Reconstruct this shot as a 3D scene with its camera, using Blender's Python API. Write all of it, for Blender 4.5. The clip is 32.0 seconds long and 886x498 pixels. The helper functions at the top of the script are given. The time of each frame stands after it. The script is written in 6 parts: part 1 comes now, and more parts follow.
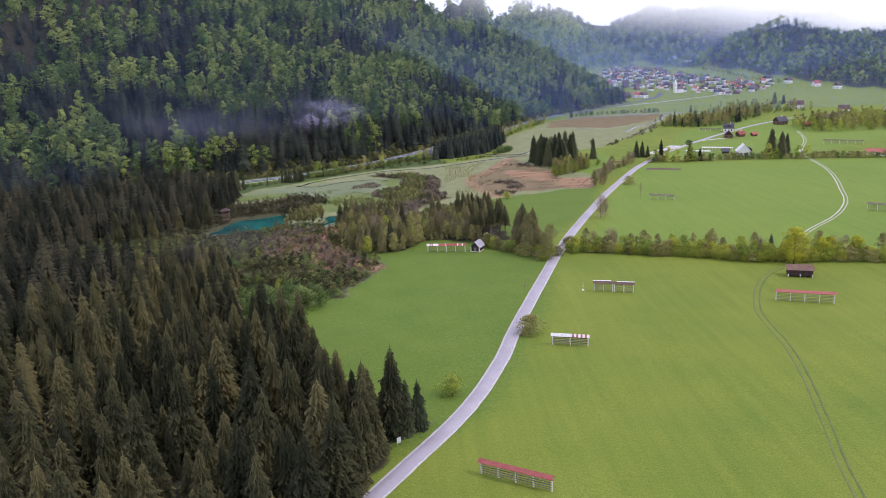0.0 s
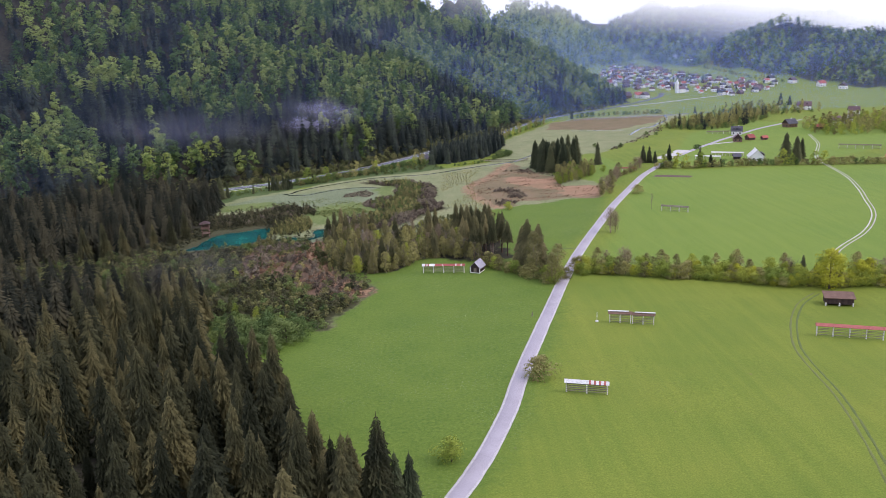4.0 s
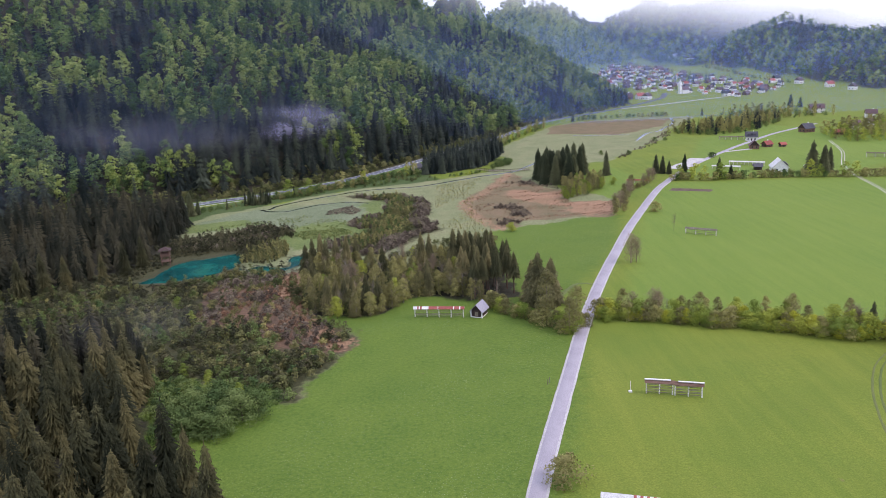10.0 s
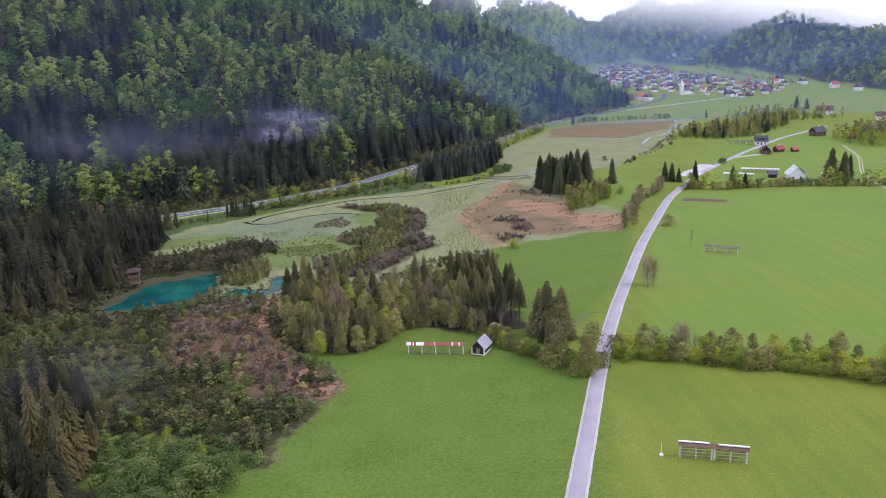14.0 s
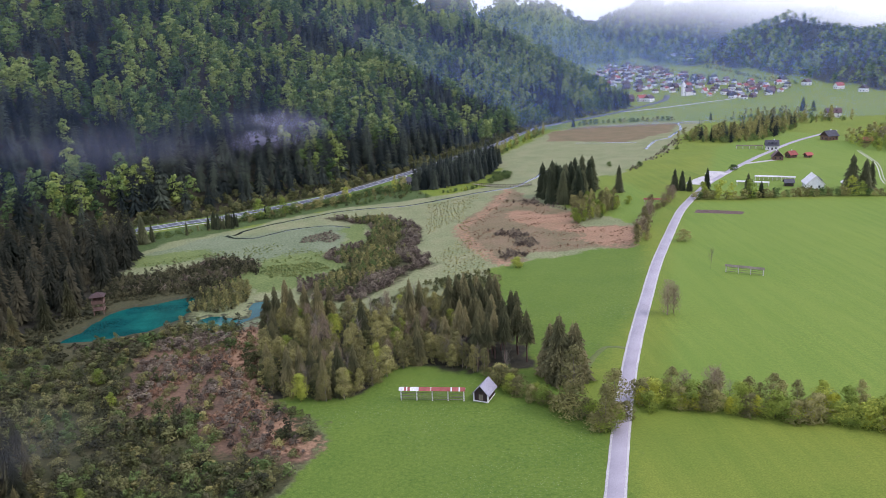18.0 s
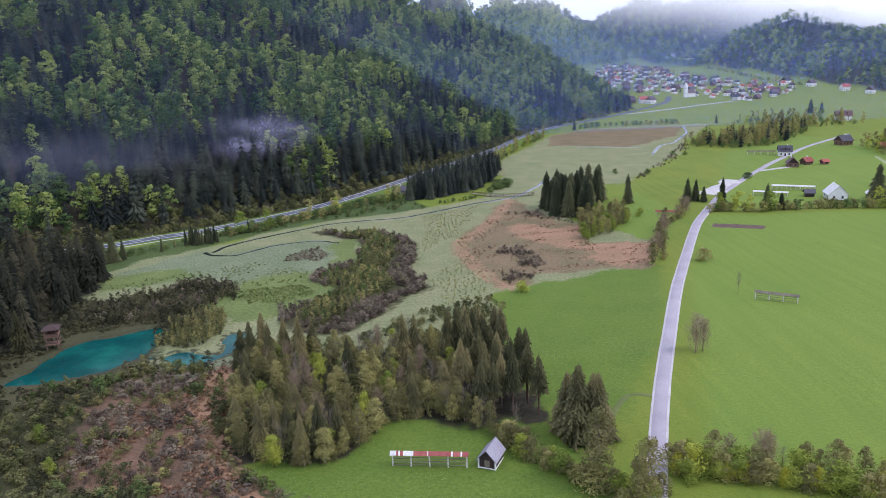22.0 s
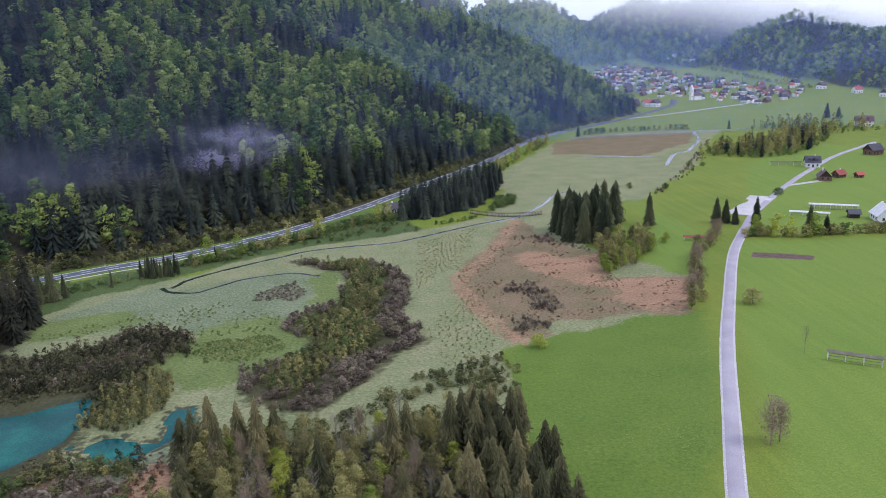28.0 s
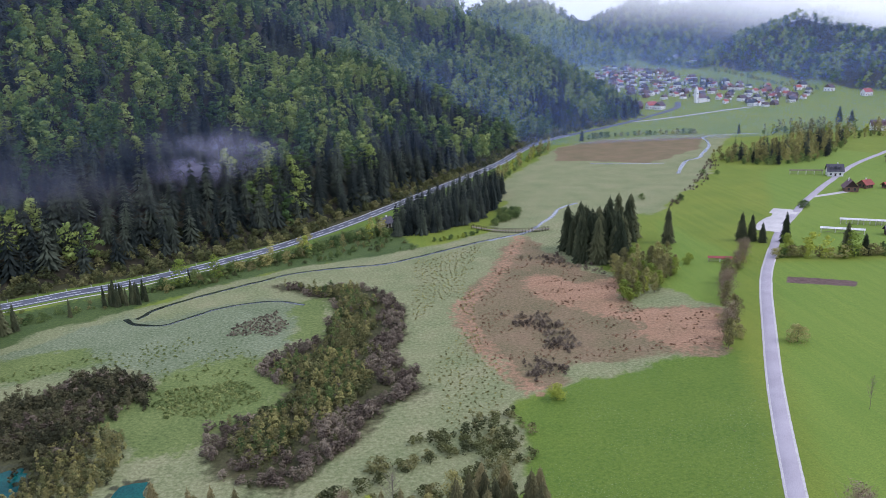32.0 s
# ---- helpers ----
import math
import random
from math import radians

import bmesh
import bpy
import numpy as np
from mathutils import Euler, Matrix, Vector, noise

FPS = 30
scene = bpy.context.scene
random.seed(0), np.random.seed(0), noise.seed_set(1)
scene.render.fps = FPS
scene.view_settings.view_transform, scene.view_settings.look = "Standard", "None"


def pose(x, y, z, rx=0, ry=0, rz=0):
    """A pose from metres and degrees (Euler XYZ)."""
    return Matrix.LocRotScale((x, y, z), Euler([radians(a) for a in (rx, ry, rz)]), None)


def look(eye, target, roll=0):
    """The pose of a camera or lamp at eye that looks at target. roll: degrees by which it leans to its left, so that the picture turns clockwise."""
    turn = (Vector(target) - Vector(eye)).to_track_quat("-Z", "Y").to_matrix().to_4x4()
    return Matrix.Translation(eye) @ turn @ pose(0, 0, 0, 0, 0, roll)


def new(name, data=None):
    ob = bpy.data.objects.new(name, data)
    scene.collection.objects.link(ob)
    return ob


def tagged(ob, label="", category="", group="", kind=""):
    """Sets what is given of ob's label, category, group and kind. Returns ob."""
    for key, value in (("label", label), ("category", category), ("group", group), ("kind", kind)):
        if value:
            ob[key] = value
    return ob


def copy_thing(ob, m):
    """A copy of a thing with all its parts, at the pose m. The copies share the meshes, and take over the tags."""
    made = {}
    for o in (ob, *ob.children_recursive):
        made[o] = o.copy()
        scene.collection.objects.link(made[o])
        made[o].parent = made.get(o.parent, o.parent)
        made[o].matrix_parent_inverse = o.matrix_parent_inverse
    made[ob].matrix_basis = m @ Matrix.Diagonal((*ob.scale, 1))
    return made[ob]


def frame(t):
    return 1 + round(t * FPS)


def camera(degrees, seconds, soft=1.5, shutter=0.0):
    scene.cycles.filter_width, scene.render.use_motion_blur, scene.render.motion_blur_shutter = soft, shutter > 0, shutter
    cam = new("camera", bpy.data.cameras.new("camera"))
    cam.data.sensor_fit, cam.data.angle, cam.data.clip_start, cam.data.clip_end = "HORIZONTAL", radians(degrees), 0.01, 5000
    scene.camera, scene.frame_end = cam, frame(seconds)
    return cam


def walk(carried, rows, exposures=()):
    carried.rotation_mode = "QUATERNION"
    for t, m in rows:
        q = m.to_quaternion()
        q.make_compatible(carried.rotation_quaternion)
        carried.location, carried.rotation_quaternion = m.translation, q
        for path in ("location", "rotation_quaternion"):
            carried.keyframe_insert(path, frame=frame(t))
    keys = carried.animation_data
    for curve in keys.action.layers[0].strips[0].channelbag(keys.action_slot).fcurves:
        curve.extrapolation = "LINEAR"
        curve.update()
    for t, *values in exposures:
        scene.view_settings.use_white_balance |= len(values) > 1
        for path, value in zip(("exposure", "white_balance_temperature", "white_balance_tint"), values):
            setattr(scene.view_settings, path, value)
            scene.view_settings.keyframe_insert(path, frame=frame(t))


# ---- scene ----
K = 1.4  # metres to one unit of the plan
cam = camera(60.0, 32.0, 0.6)
PATH = [
    (0, (0.11, -1.35, 87.73), (1.87, 95.54, 63.05), -2.53),
    (1, (0.31, 6.02, 88.07), (2.18, 102.89, 63.32), -2.52),
    (2, (0.51, 14.02, 88.39), (2.49, 110.88, 63.58), -2.51),
    (3, (0.72, 22.46, 88.71), (2.82, 119.30, 63.84), -2.50),
    (4, (0.92, 31.18, 89.01), (3.14, 128.00, 64.09), -2.48),
    (5, (1.13, 40.04, 89.31), (3.48, 136.84, 64.33), -2.47),
    (6, (1.34, 48.93, 89.59), (3.82, 145.72, 64.56), -2.46),
    (7, (1.55, 57.79, 89.87), (4.16, 154.55, 64.79), -2.45),
    (8, (1.76, 66.53, 90.14), (4.51, 163.29, 65.01), -2.44),
    (9, (1.98, 75.14, 90.39), (4.87, 171.88, 65.22), -2.42),
    (10, (2.19, 83.59, 90.64), (5.23, 180.31, 65.42), -2.41),
    (11, (2.41, 91.87, 90.87), (5.59, 188.57, 65.61), -2.40),
    (12, (2.63, 100.00, 91.10), (5.95, 196.69, 65.80), -2.38),
    (13, (2.86, 107.99, 91.32), (6.32, 204.66, 65.98), -2.37),
    (14, (3.08, 115.88, 91.52), (6.70, 212.54, 66.15), -2.36),
    (15, (3.31, 123.71, 91.72), (7.07, 220.35, 66.32), -2.34),
    (16, (3.54, 131.51, 91.91), (7.45, 228.14, 66.48), -2.33),
    (17, (3.77, 139.33, 92.09), (7.84, 235.95, 66.63), -2.31),
    (18, (4.00, 147.23, 92.25), (8.22, 243.83, 66.77), -2.30),
    (19, (4.24, 155.23, 92.41), (8.61, 251.82, 66.90), -2.28),
    (20, (4.48, 163.39, 92.56), (9.00, 259.97, 67.03), -2.27),
    (21, (4.72, 171.73, 92.70), (9.39, 268.30, 67.15), -2.25),
    (22, (4.96, 180.28, 92.83), (9.78, 276.84, 67.26), -2.23),
    (23, (5.20, 189.06, 92.95), (10.18, 285.60, 67.36), -2.22),
    (24, (5.44, 198.06, 93.06), (10.57, 294.59, 67.46), -2.20),
    (25, (5.69, 207.27, 93.15), (10.97, 303.79, 67.55), -2.18),
    (26, (5.94, 216.66, 93.24), (11.36, 313.17, 67.63), -2.17),
    (27, (6.19, 226.18, 93.32), (11.76, 322.68, 67.70), -2.15),
    (28, (6.45, 235.76, 93.39), (12.15, 332.25, 67.76), -2.13),
    (29, (6.70, 245.29, 93.45), (12.55, 341.78, 67.82), -2.11),
    (30, (6.96, 254.67, 93.50), (12.95, 351.14, 67.87), -2.10),
    (31, (7.22, 263.72, 93.54), (13.34, 360.19, 67.92), -2.08),
    (32, (7.48, 272.28, 93.57), (13.73, 368.74, 67.95), -2.06),
]
walk(cam, [(t, look(eye, target, roll)) for t, eye, target, roll in PATH], [(0, 0.25, 6460, 23), (12, 0.26, 6360, 23), (22, 0.20, 6130, 21), (32, 0.09, 6020, 20)])

# ---- sky and sun: a bright overcast morning ----
world = bpy.data.worlds.new("overcast_sky")
scene.world = world
world.use_nodes = True
wn, wl = world.node_tree.nodes, world.node_tree.links
sky = wn.new("ShaderNodeTexSky")
sky.sky_type, sky.sun_disc = "NISHITA", False
sky.sun_elevation, sky.sun_rotation = radians(48), radians(110)
veil = wn.new("ShaderNodeMix")
veil.data_type = "RGBA"
veil.inputs[0].default_value = 0.82
veil.inputs[7].default_value = (7.9, 8.9, 11.0, 1)
wl.new(sky.outputs[0], veil.inputs[6])
wl.new(veil.outputs[2], wn["Background"].inputs[0])
wn["Background"].inputs[1].default_value = 0.13
sun = new("sun", bpy.data.lights.new("sun", "SUN"))
sun.data.energy, sun.data.angle, sun.data.color = 1.3, radians(14), (1.0, 0.95, 0.90)
sun.matrix_world = look((0, 0, 0), (-0.62, 0.23, -0.75))

# ---- materials ----


def shade(name, colours, scale=0.5, rough=0.85, bump=0.3, fine=8.0, vary=0.25, metal=0.0, through_light=0.0, stretch=None, gloss=0.3):
    """A procedural surface: broad patches between the colours, fine grain, and a tone of its own for each copy or tree."""
    m = bpy.data.materials.new(name)
    m.use_nodes = True
    n, l = m.node_tree.nodes, m.node_tree.links
    b = n["Principled BSDF"]
    co = n.new("ShaderNodeTexCoord")
    src = co.outputs["Object"]
    if stretch:
        mp = n.new("ShaderNodeMapping")
        mp.inputs["Scale"].default_value = stretch
        l.new(src, mp.inputs[0])
        src = mp.outputs[0]
    n1, n2 = n.new("ShaderNodeTexNoise"), n.new("ShaderNodeTexNoise")
    n1.inputs["Scale"].default_value, n2.inputs["Scale"].default_value = scale, fine
    n1.inputs["Detail"].default_value, n2.inputs["Detail"].default_value = 4, 5
    l.new(src, n1.inputs["Vector"])
    l.new(src, n2.inputs["Vector"])
    ob, at = n.new("ShaderNodeObjectInfo"), n.new("ShaderNodeAttribute")
    at.attribute_name = "tone"
    add = n.new("ShaderNodeMath")
    add.operation = "ADD"
    l.new(ob.outputs["Random"], add.inputs[0])
    l.new(at.outputs["Fac"], add.inputs[1])
    fr = n.new("ShaderNodeMath")
    fr.operation = "FRACT"
    l.new(add.outputs[0], fr.inputs[0])
    mixf = n.new("ShaderNodeMath")
    mixf.operation = "MULTIPLY_ADD"
    mixf.inputs[1].default_value = vary * 2
    l.new(fr.outputs[0], mixf.inputs[0])
    shift = n.new("ShaderNodeMath")
    shift.operation = "SUBTRACT"
    shift.inputs[1].default_value = vary
    l.new(n1.outputs[0], shift.inputs[0])
    l.new(shift.outputs[0], mixf.inputs[2])
    ramp = n.new("ShaderNodeValToRGB")
    els = ramp.color_ramp.elements
    while len(els) < len(colours):
        els.new(0.5)
    for i, c in enumerate(colours):
        els[i].position = 0.25 + 0.5 * i / max(1, len(colours) - 1)
        els[i].color = (*c, 1)
    l.new(mixf.outputs[0], ramp.inputs[0])
    grain = n.new("ShaderNodeMapRange")
    grain.inputs[1].default_value, grain.inputs[2].default_value = 0.3, 0.7
    grain.inputs[3].default_value, grain.inputs[4].default_value = 0.72, 1.28
    l.new(n2.outputs[0], grain.inputs[0])
    mul = n.new("ShaderNodeVectorMath")
    mul.operation = "SCALE"
    l.new(ramp.outputs[0], mul.inputs[0])
    l.new(grain.outputs[0], mul.inputs["Scale"])
    l.new(mul.outputs[0], b.inputs["Base Color"])
    b.inputs["Roughness"].default_value = rough
    b.inputs["Metallic"].default_value = metal
    b.inputs["Specular IOR Level"].default_value = gloss
    if bump:
        bp = n.new("ShaderNodeBump")
        bp.inputs["Strength"].default_value = bump
        bp.inputs["Distance"].default_value = 0.5 / fine
        l.new(n2.outputs[0], bp.inputs["Height"])
        l.new(bp.outputs[0], b.inputs["Normal"])
    if through_light:
        tr, mx = n.new("ShaderNodeBsdfTranslucent"), n.new("ShaderNodeMixShader")
        l.new(mul.outputs[0], tr.inputs[0])
        mx.inputs[0].default_value = through_light
        l.new(b.outputs[0], mx.inputs[1])
        l.new(tr.outputs[0], mx.inputs[2])
        l.new(mx.outputs[0], n["Material Output"].inputs[0])
    return m


M_SPRUCE = shade("spruce_needles", [(0.014, 0.020, 0.017), (0.028, 0.036, 0.029), (0.060, 0.072, 0.047)], 0.08, bump=0, fine=0.6, vary=0.32, gloss=0.10)
M_CONED = shade("coned_spruce_needles", [(0.025, 0.028, 0.014), (0.058, 0.058, 0.026), (0.128, 0.112, 0.046)], 0.10, bump=0, fine=2.5, vary=0.3, through_light=0.1, gloss=0.12)
# Darker copy of the coned needles; the valley's shade is in its colour.
M_SHADY = shade("shaded_forest_needles", [(0.014, 0.017, 0.011), (0.030, 0.031, 0.019), (0.064, 0.058, 0.032)], 0.10, bump=0, fine=2.5, vary=0.3, gloss=0.1)
M_DEEP = shade("dark_green_spruce_needles", [(0.038, 0.050, 0.026), (0.074, 0.086, 0.042), (0.135, 0.142, 0.066)], 0.10, bump=0, fine=2.5, through_light=0.12, gloss=0.12)
# Lighter copy of the coned needles, with sunlight put into its colour.
M_SUNLIT = shade("sunlit_spruce_boughs", [(0.062, 0.066, 0.030), (0.130, 0.122, 0.054), (0.240, 0.205, 0.090)], 0.12, bump=0, fine=2.5, vary=0.28, through_light=0.15, gloss=0.12)
M_BEECH = shade("young_beech_leaves", [(0.070, 0.118, 0.040), (0.155, 0.224, 0.062), (0.305, 0.362, 0.095)], 0.06, bump=0, fine=0.45, vary=0.36, through_light=0.28, gloss=0.12)
M_BUD = shade("budding_twigs", [(0.170, 0.158, 0.064), (0.275, 0.250, 0.092), (0.375, 0.345, 0.122)], 0.10, bump=0, fine=2.0, vary=0.32, through_light=0.25, gloss=0.1)
M_FRESH = shade("fresh_green_leaves", [(0.190, 0.250, 0.046), (0.310, 0.360, 0.060), (0.430, 0.450, 0.075)], 0.15, bump=0, fine=2.0, through_light=0.3, gloss=0.15)
M_GOLD = shade("yellow_green_leaves", [(0.380, 0.385, 0.040), (0.500, 0.490, 0.050)], 0.2, bump=0, fine=2.0, vary=0.1, through_light=0.3, gloss=0.15)
M_WILLOW = shade("willow_leaves", [(0.072, 0.118, 0.038), (0.130, 0.182, 0.056), (0.185, 0.235, 0.074)], 0.2, bump=0, fine=2.0, through_light=0.25, gloss=0.15)
M_OLIVE = shade("olive_scrub_leaves", [(0.068, 0.078, 0.032), (0.130, 0.138, 0.050), (0.210, 0.200, 0.080)], 0.08, bump=0, fine=2.0, vary=0.3, through_light=0.15, gloss=0.1)
M_MURK = shade("dark_olive_twigs", [(0.036, 0.038, 0.020), (0.070, 0.070, 0.034), (0.120, 0.112, 0.056)], 0.08, bump=0, fine=2.0, vary=0.3, gloss=0.1)
M_HEATH = shade("brown_scrub_twigs", [(0.088, 0.068, 0.050), (0.150, 0.118, 0.086), (0.235, 0.192, 0.132)], 0.05, bump=0, fine=1.2, vary=0.32, gloss=0.1)
M_SEDGE = shade("bright_green_sedge", [(0.115, 0.150, 0.046), (0.180, 0.215, 0.068), (0.250, 0.280, 0.095)], 0.2, bump=0, fine=2.0, gloss=0.1)
M_RUST = shade("rust_sedge", [(0.150, 0.085, 0.050), (0.270, 0.155, 0.092), (0.350, 0.235, 0.140)], 0.08, bump=0, fine=2.0, gloss=0.1)
M_BARK = shade("bark", [(0.070, 0.052, 0.038), (0.120, 0.092, 0.068)], 1.0, fine=12)
M_REDBARK = shade("reddish_spruce_bark", [(0.095, 0.055, 0.042), (0.150, 0.092, 0.072)], 1.0, fine=10)
M_BIRCH = shade("pale_bark", [(0.170, 0.142, 0.104), (0.260, 0.222, 0.170)], 1.0, fine=8)
M_TWIG = shade("brown_bare_twigs", [(0.190, 0.140, 0.086), (0.290, 0.220, 0.140)], 0.4, fine=6, bump=0)
M_ASPHALT = shade("pale_worn_asphalt", [(0.315, 0.285, 0.305), (0.400, 0.364, 0.384)], 0.12, fine=14, bump=0)
M_TARMAC = shade("highway_tarmac", [(0.080, 0.086, 0.106), (0.112, 0.120, 0.145)], 0.1, fine=12, bump=0)
M_PAINT = shade("worn_road_paint", [(0.420, 0.420, 0.420), (0.560, 0.560, 0.550)], 0.5, fine=6, bump=0)
M_GRAVEL = shade("pale_gravel", [(0.420, 0.390, 0.370), (0.520, 0.490, 0.460)], 0.15, fine=3, bump=0.4)
M_RUT = shade("worn_grass_rut", [(0.088, 0.122, 0.028), (0.130, 0.148, 0.040)], 0.2, fine=4)
M_TRACK = shade("bare_wheel_track", [(0.360, 0.330, 0.270), (0.480, 0.450, 0.400)], 0.3, fine=4)
M_OLDWOOD = shade("weathered_grey_wood", [(0.160, 0.130, 0.095), (0.260, 0.220, 0.170)], 0.8, fine=9, stretch=(1, 1, 0.2))
M_DARKWOOD = shade("dark_brown_boards", [(0.042, 0.026, 0.024), (0.075, 0.046, 0.040)], 0.6, fine=7, stretch=(3, 3, 0.3))
M_POST = shade("pale_concrete_post", [(0.560, 0.530, 0.470), (0.700, 0.670, 0.600)], 1.0, fine=8)
M_REDROOF = shade("faded_red_roof_sheet", [(0.300, 0.075, 0.065), (0.400, 0.120, 0.100)], 0.6, fine=5, rough=0.6)
M_WHITEROOF = shade("bare_white_roof_sheet", [(0.600, 0.570, 0.540), (0.760, 0.740, 0.720)], 0.6, fine=5, rough=0.55)
M_GREYROOF = shade("grey_shingle_roof", [(0.230, 0.215, 0.250), (0.340, 0.320, 0.360)], 0.8, fine=4, rough=0.7)
M_WALL = shade("white_plaster", [(0.740, 0.715, 0.680), (0.880, 0.860, 0.820)], 0.3, fine=5, vary=0.2)
M_TIMBER = shade("brown_house_timber", [(0.120, 0.070, 0.050), (0.200, 0.120, 0.085)], 0.5, fine=6)
M_ROOFRED = shade("red_house_tiles", [(0.240, 0.065, 0.055), (0.400, 0.110, 0.085)], 0.3, fine=3)
M_ROOFBROWN = shade("brown_house_tiles", [(0.085, 0.055, 0.060), (0.150, 0.095, 0.098)], 0.3, fine=3)
M_ROOFDARK = shade("slate_house_tiles", [(0.050, 0.050, 0.062), (0.100, 0.095, 0.110)], 0.3, fine=3)
M_GLASS = shade("dark_window_glass", [(0.030, 0.035, 0.045), (0.045, 0.050, 0.060)], 0.5, rough=0.1, bump=0, gloss=0.5)
M_STREAM = shade("stream_water", [(0.020, 0.028, 0.020), (0.035, 0.045, 0.032)], 0.3, rough=0.12, bump=0.04, fine=3, gloss=0.5)
M_SHALLOW = shade("shallow_bright_water", [(0.120, 0.140, 0.150), (0.200, 0.220, 0.230)], 0.3, rough=0.15, bump=0.04, fine=3, gloss=0.4)
M_POND = shade("turquoise_spring_water", [(0.003, 0.042, 0.040), (0.004, 0.068, 0.060), (0.010, 0.135, 0.100)], 0.07, rough=0.06, bump=0.03, fine=2, vary=0.0, gloss=0.06)

# ---- the lie of the land (all in plan units until scaled) ----
FOOT = np.array([(-791.7, 116), (-381.6, 268.1), (-200.3, 367.3), (-118.2, 416.8), (-76, 441.3), (-37, 476), (-3.6, 522.9), (63.2, 639.2), (99.6, 718), (137.1, 765.7), (177.5, 808.3), (474.6, 1094.6)], float)
SPUR = np.array([(235.7, 856.1), (211.6, 938.5), (149.6, 1175.3), (69.3, 1613.5), (-165.2, 2596)], float)
RANGE = np.array([(240.4, 2726.3), (307.4, 1947.1), (381.9, 1607.5), (411.5, 1378.4), (437.2, 1190.8), (464.6, 1046.5), (502.5, 914.4), (588.6, 751.6), (698, 505.1), (738.7, 103.2), (640, -400)], float)


def along(line, x, y):
    """Signed distance to a line of points (above zero on its left), and the nearest place along it."""
    best = np.full(x.shape, 1e9)
    sign = np.zeros(x.shape)
    for (ax, ay), (bx, by) in zip(line[:-1], line[1:]):
        dx, dy = bx - ax, by - ay
        t = np.clip(((x - ax) * dx + (y - ay) * dy) / (dx * dx + dy * dy), 0, 1)
        d = np.hypot(x - ax - t * dx, y - ay - t * dy)
        near = d < best - 1e-9
        best = np.where(near, d, best)
        sign = np.where(near, np.sign(dx * (y - ay) - dy * (x - ax)), sign)
    return best * sign


def inside(poly, x, y):
    """Signed distance to a closed outline, above zero inside it."""
    poly = np.asarray(poly, float)
    best = np.full(x.shape, 1e9)
    odd = np.zeros(x.shape, bool)
    for (ax, ay), (bx, by) in zip(poly, np.roll(poly, -1, 0)):
        dx, dy = bx - ax, by - ay
        t = np.clip(((x - ax) * dx + (y - ay) * dy) / (dx * dx + dy * dy + 1e-9), 0, 1)
        best = np.minimum(best, np.hypot(x - ax - t * dx, y - ay - t * dy))
        odd ^= ((ay > y) != (by > y)) & (x < dx * (y - ay) / (dy if dy else 1e-9) + ax)
    return np.where(odd, best, -best)


WAVES = [(random.uniform(0.6, 1.6), random.uniform(0, 6.28), random.uniform(0, 6.28)) for _ in range(24)]


def lumps(x, y, size, octaves=4):
    """A smooth random field from -1 to 1."""
    out = np.zeros(np.shape(x))
    for o in range(octaves):
        for k in range(5):
            f, a, p = WAVES[(o * 5 + k) % 24]
            s = f * 6.283 / size * 2 ** o
            out += np.sin(x * s * math.cos(a) + y * s * math.sin(a) + p + 1.7 * np.sin(y * s * 0.31 + p)) / 2 ** o / 4
    return np.clip(out, -1.4, 1.4)


def soft(v, a, b):
    t = np.clip((v - a) / (b - a), 0, 1)
    return t * t * (3 - 2 * t)


POND_MAIN = [(-84, 285), (-81, 292), (-80.2, 299), (-79, 305), (-75.5, 309.3), (-70, 311.5), (-65, 315), (-60, 317), (-57.6, 314), (-57, 306), (-58, 299.5), (-60.5, 294), (-64.5, 289.5), (-70, 287.4), (-76, 284.2)]
POND_MID = [(-56.5, 296.6), (-53.4, 295.8), (-51, 298.4), (-48.6, 298.8), (-45.6, 297.3), (-43, 295.8), (-38.8, 296.4), (-38.6, 295.2), (-41, 292.4), (-44, 288), (-48.5, 288), (-51.2, 290.4), (-52.6, 294.2), (-56, 295.4)]
POND_END = [(-39.8, 295.6), (-36.3, 297.4), (-35.8, 303), (-37.4, 309), (-40.9, 307.8), (-41.2, 303.4), (-39.8, 299.2)]
PONDS = [POND_MAIN, POND_MID, POND_END]


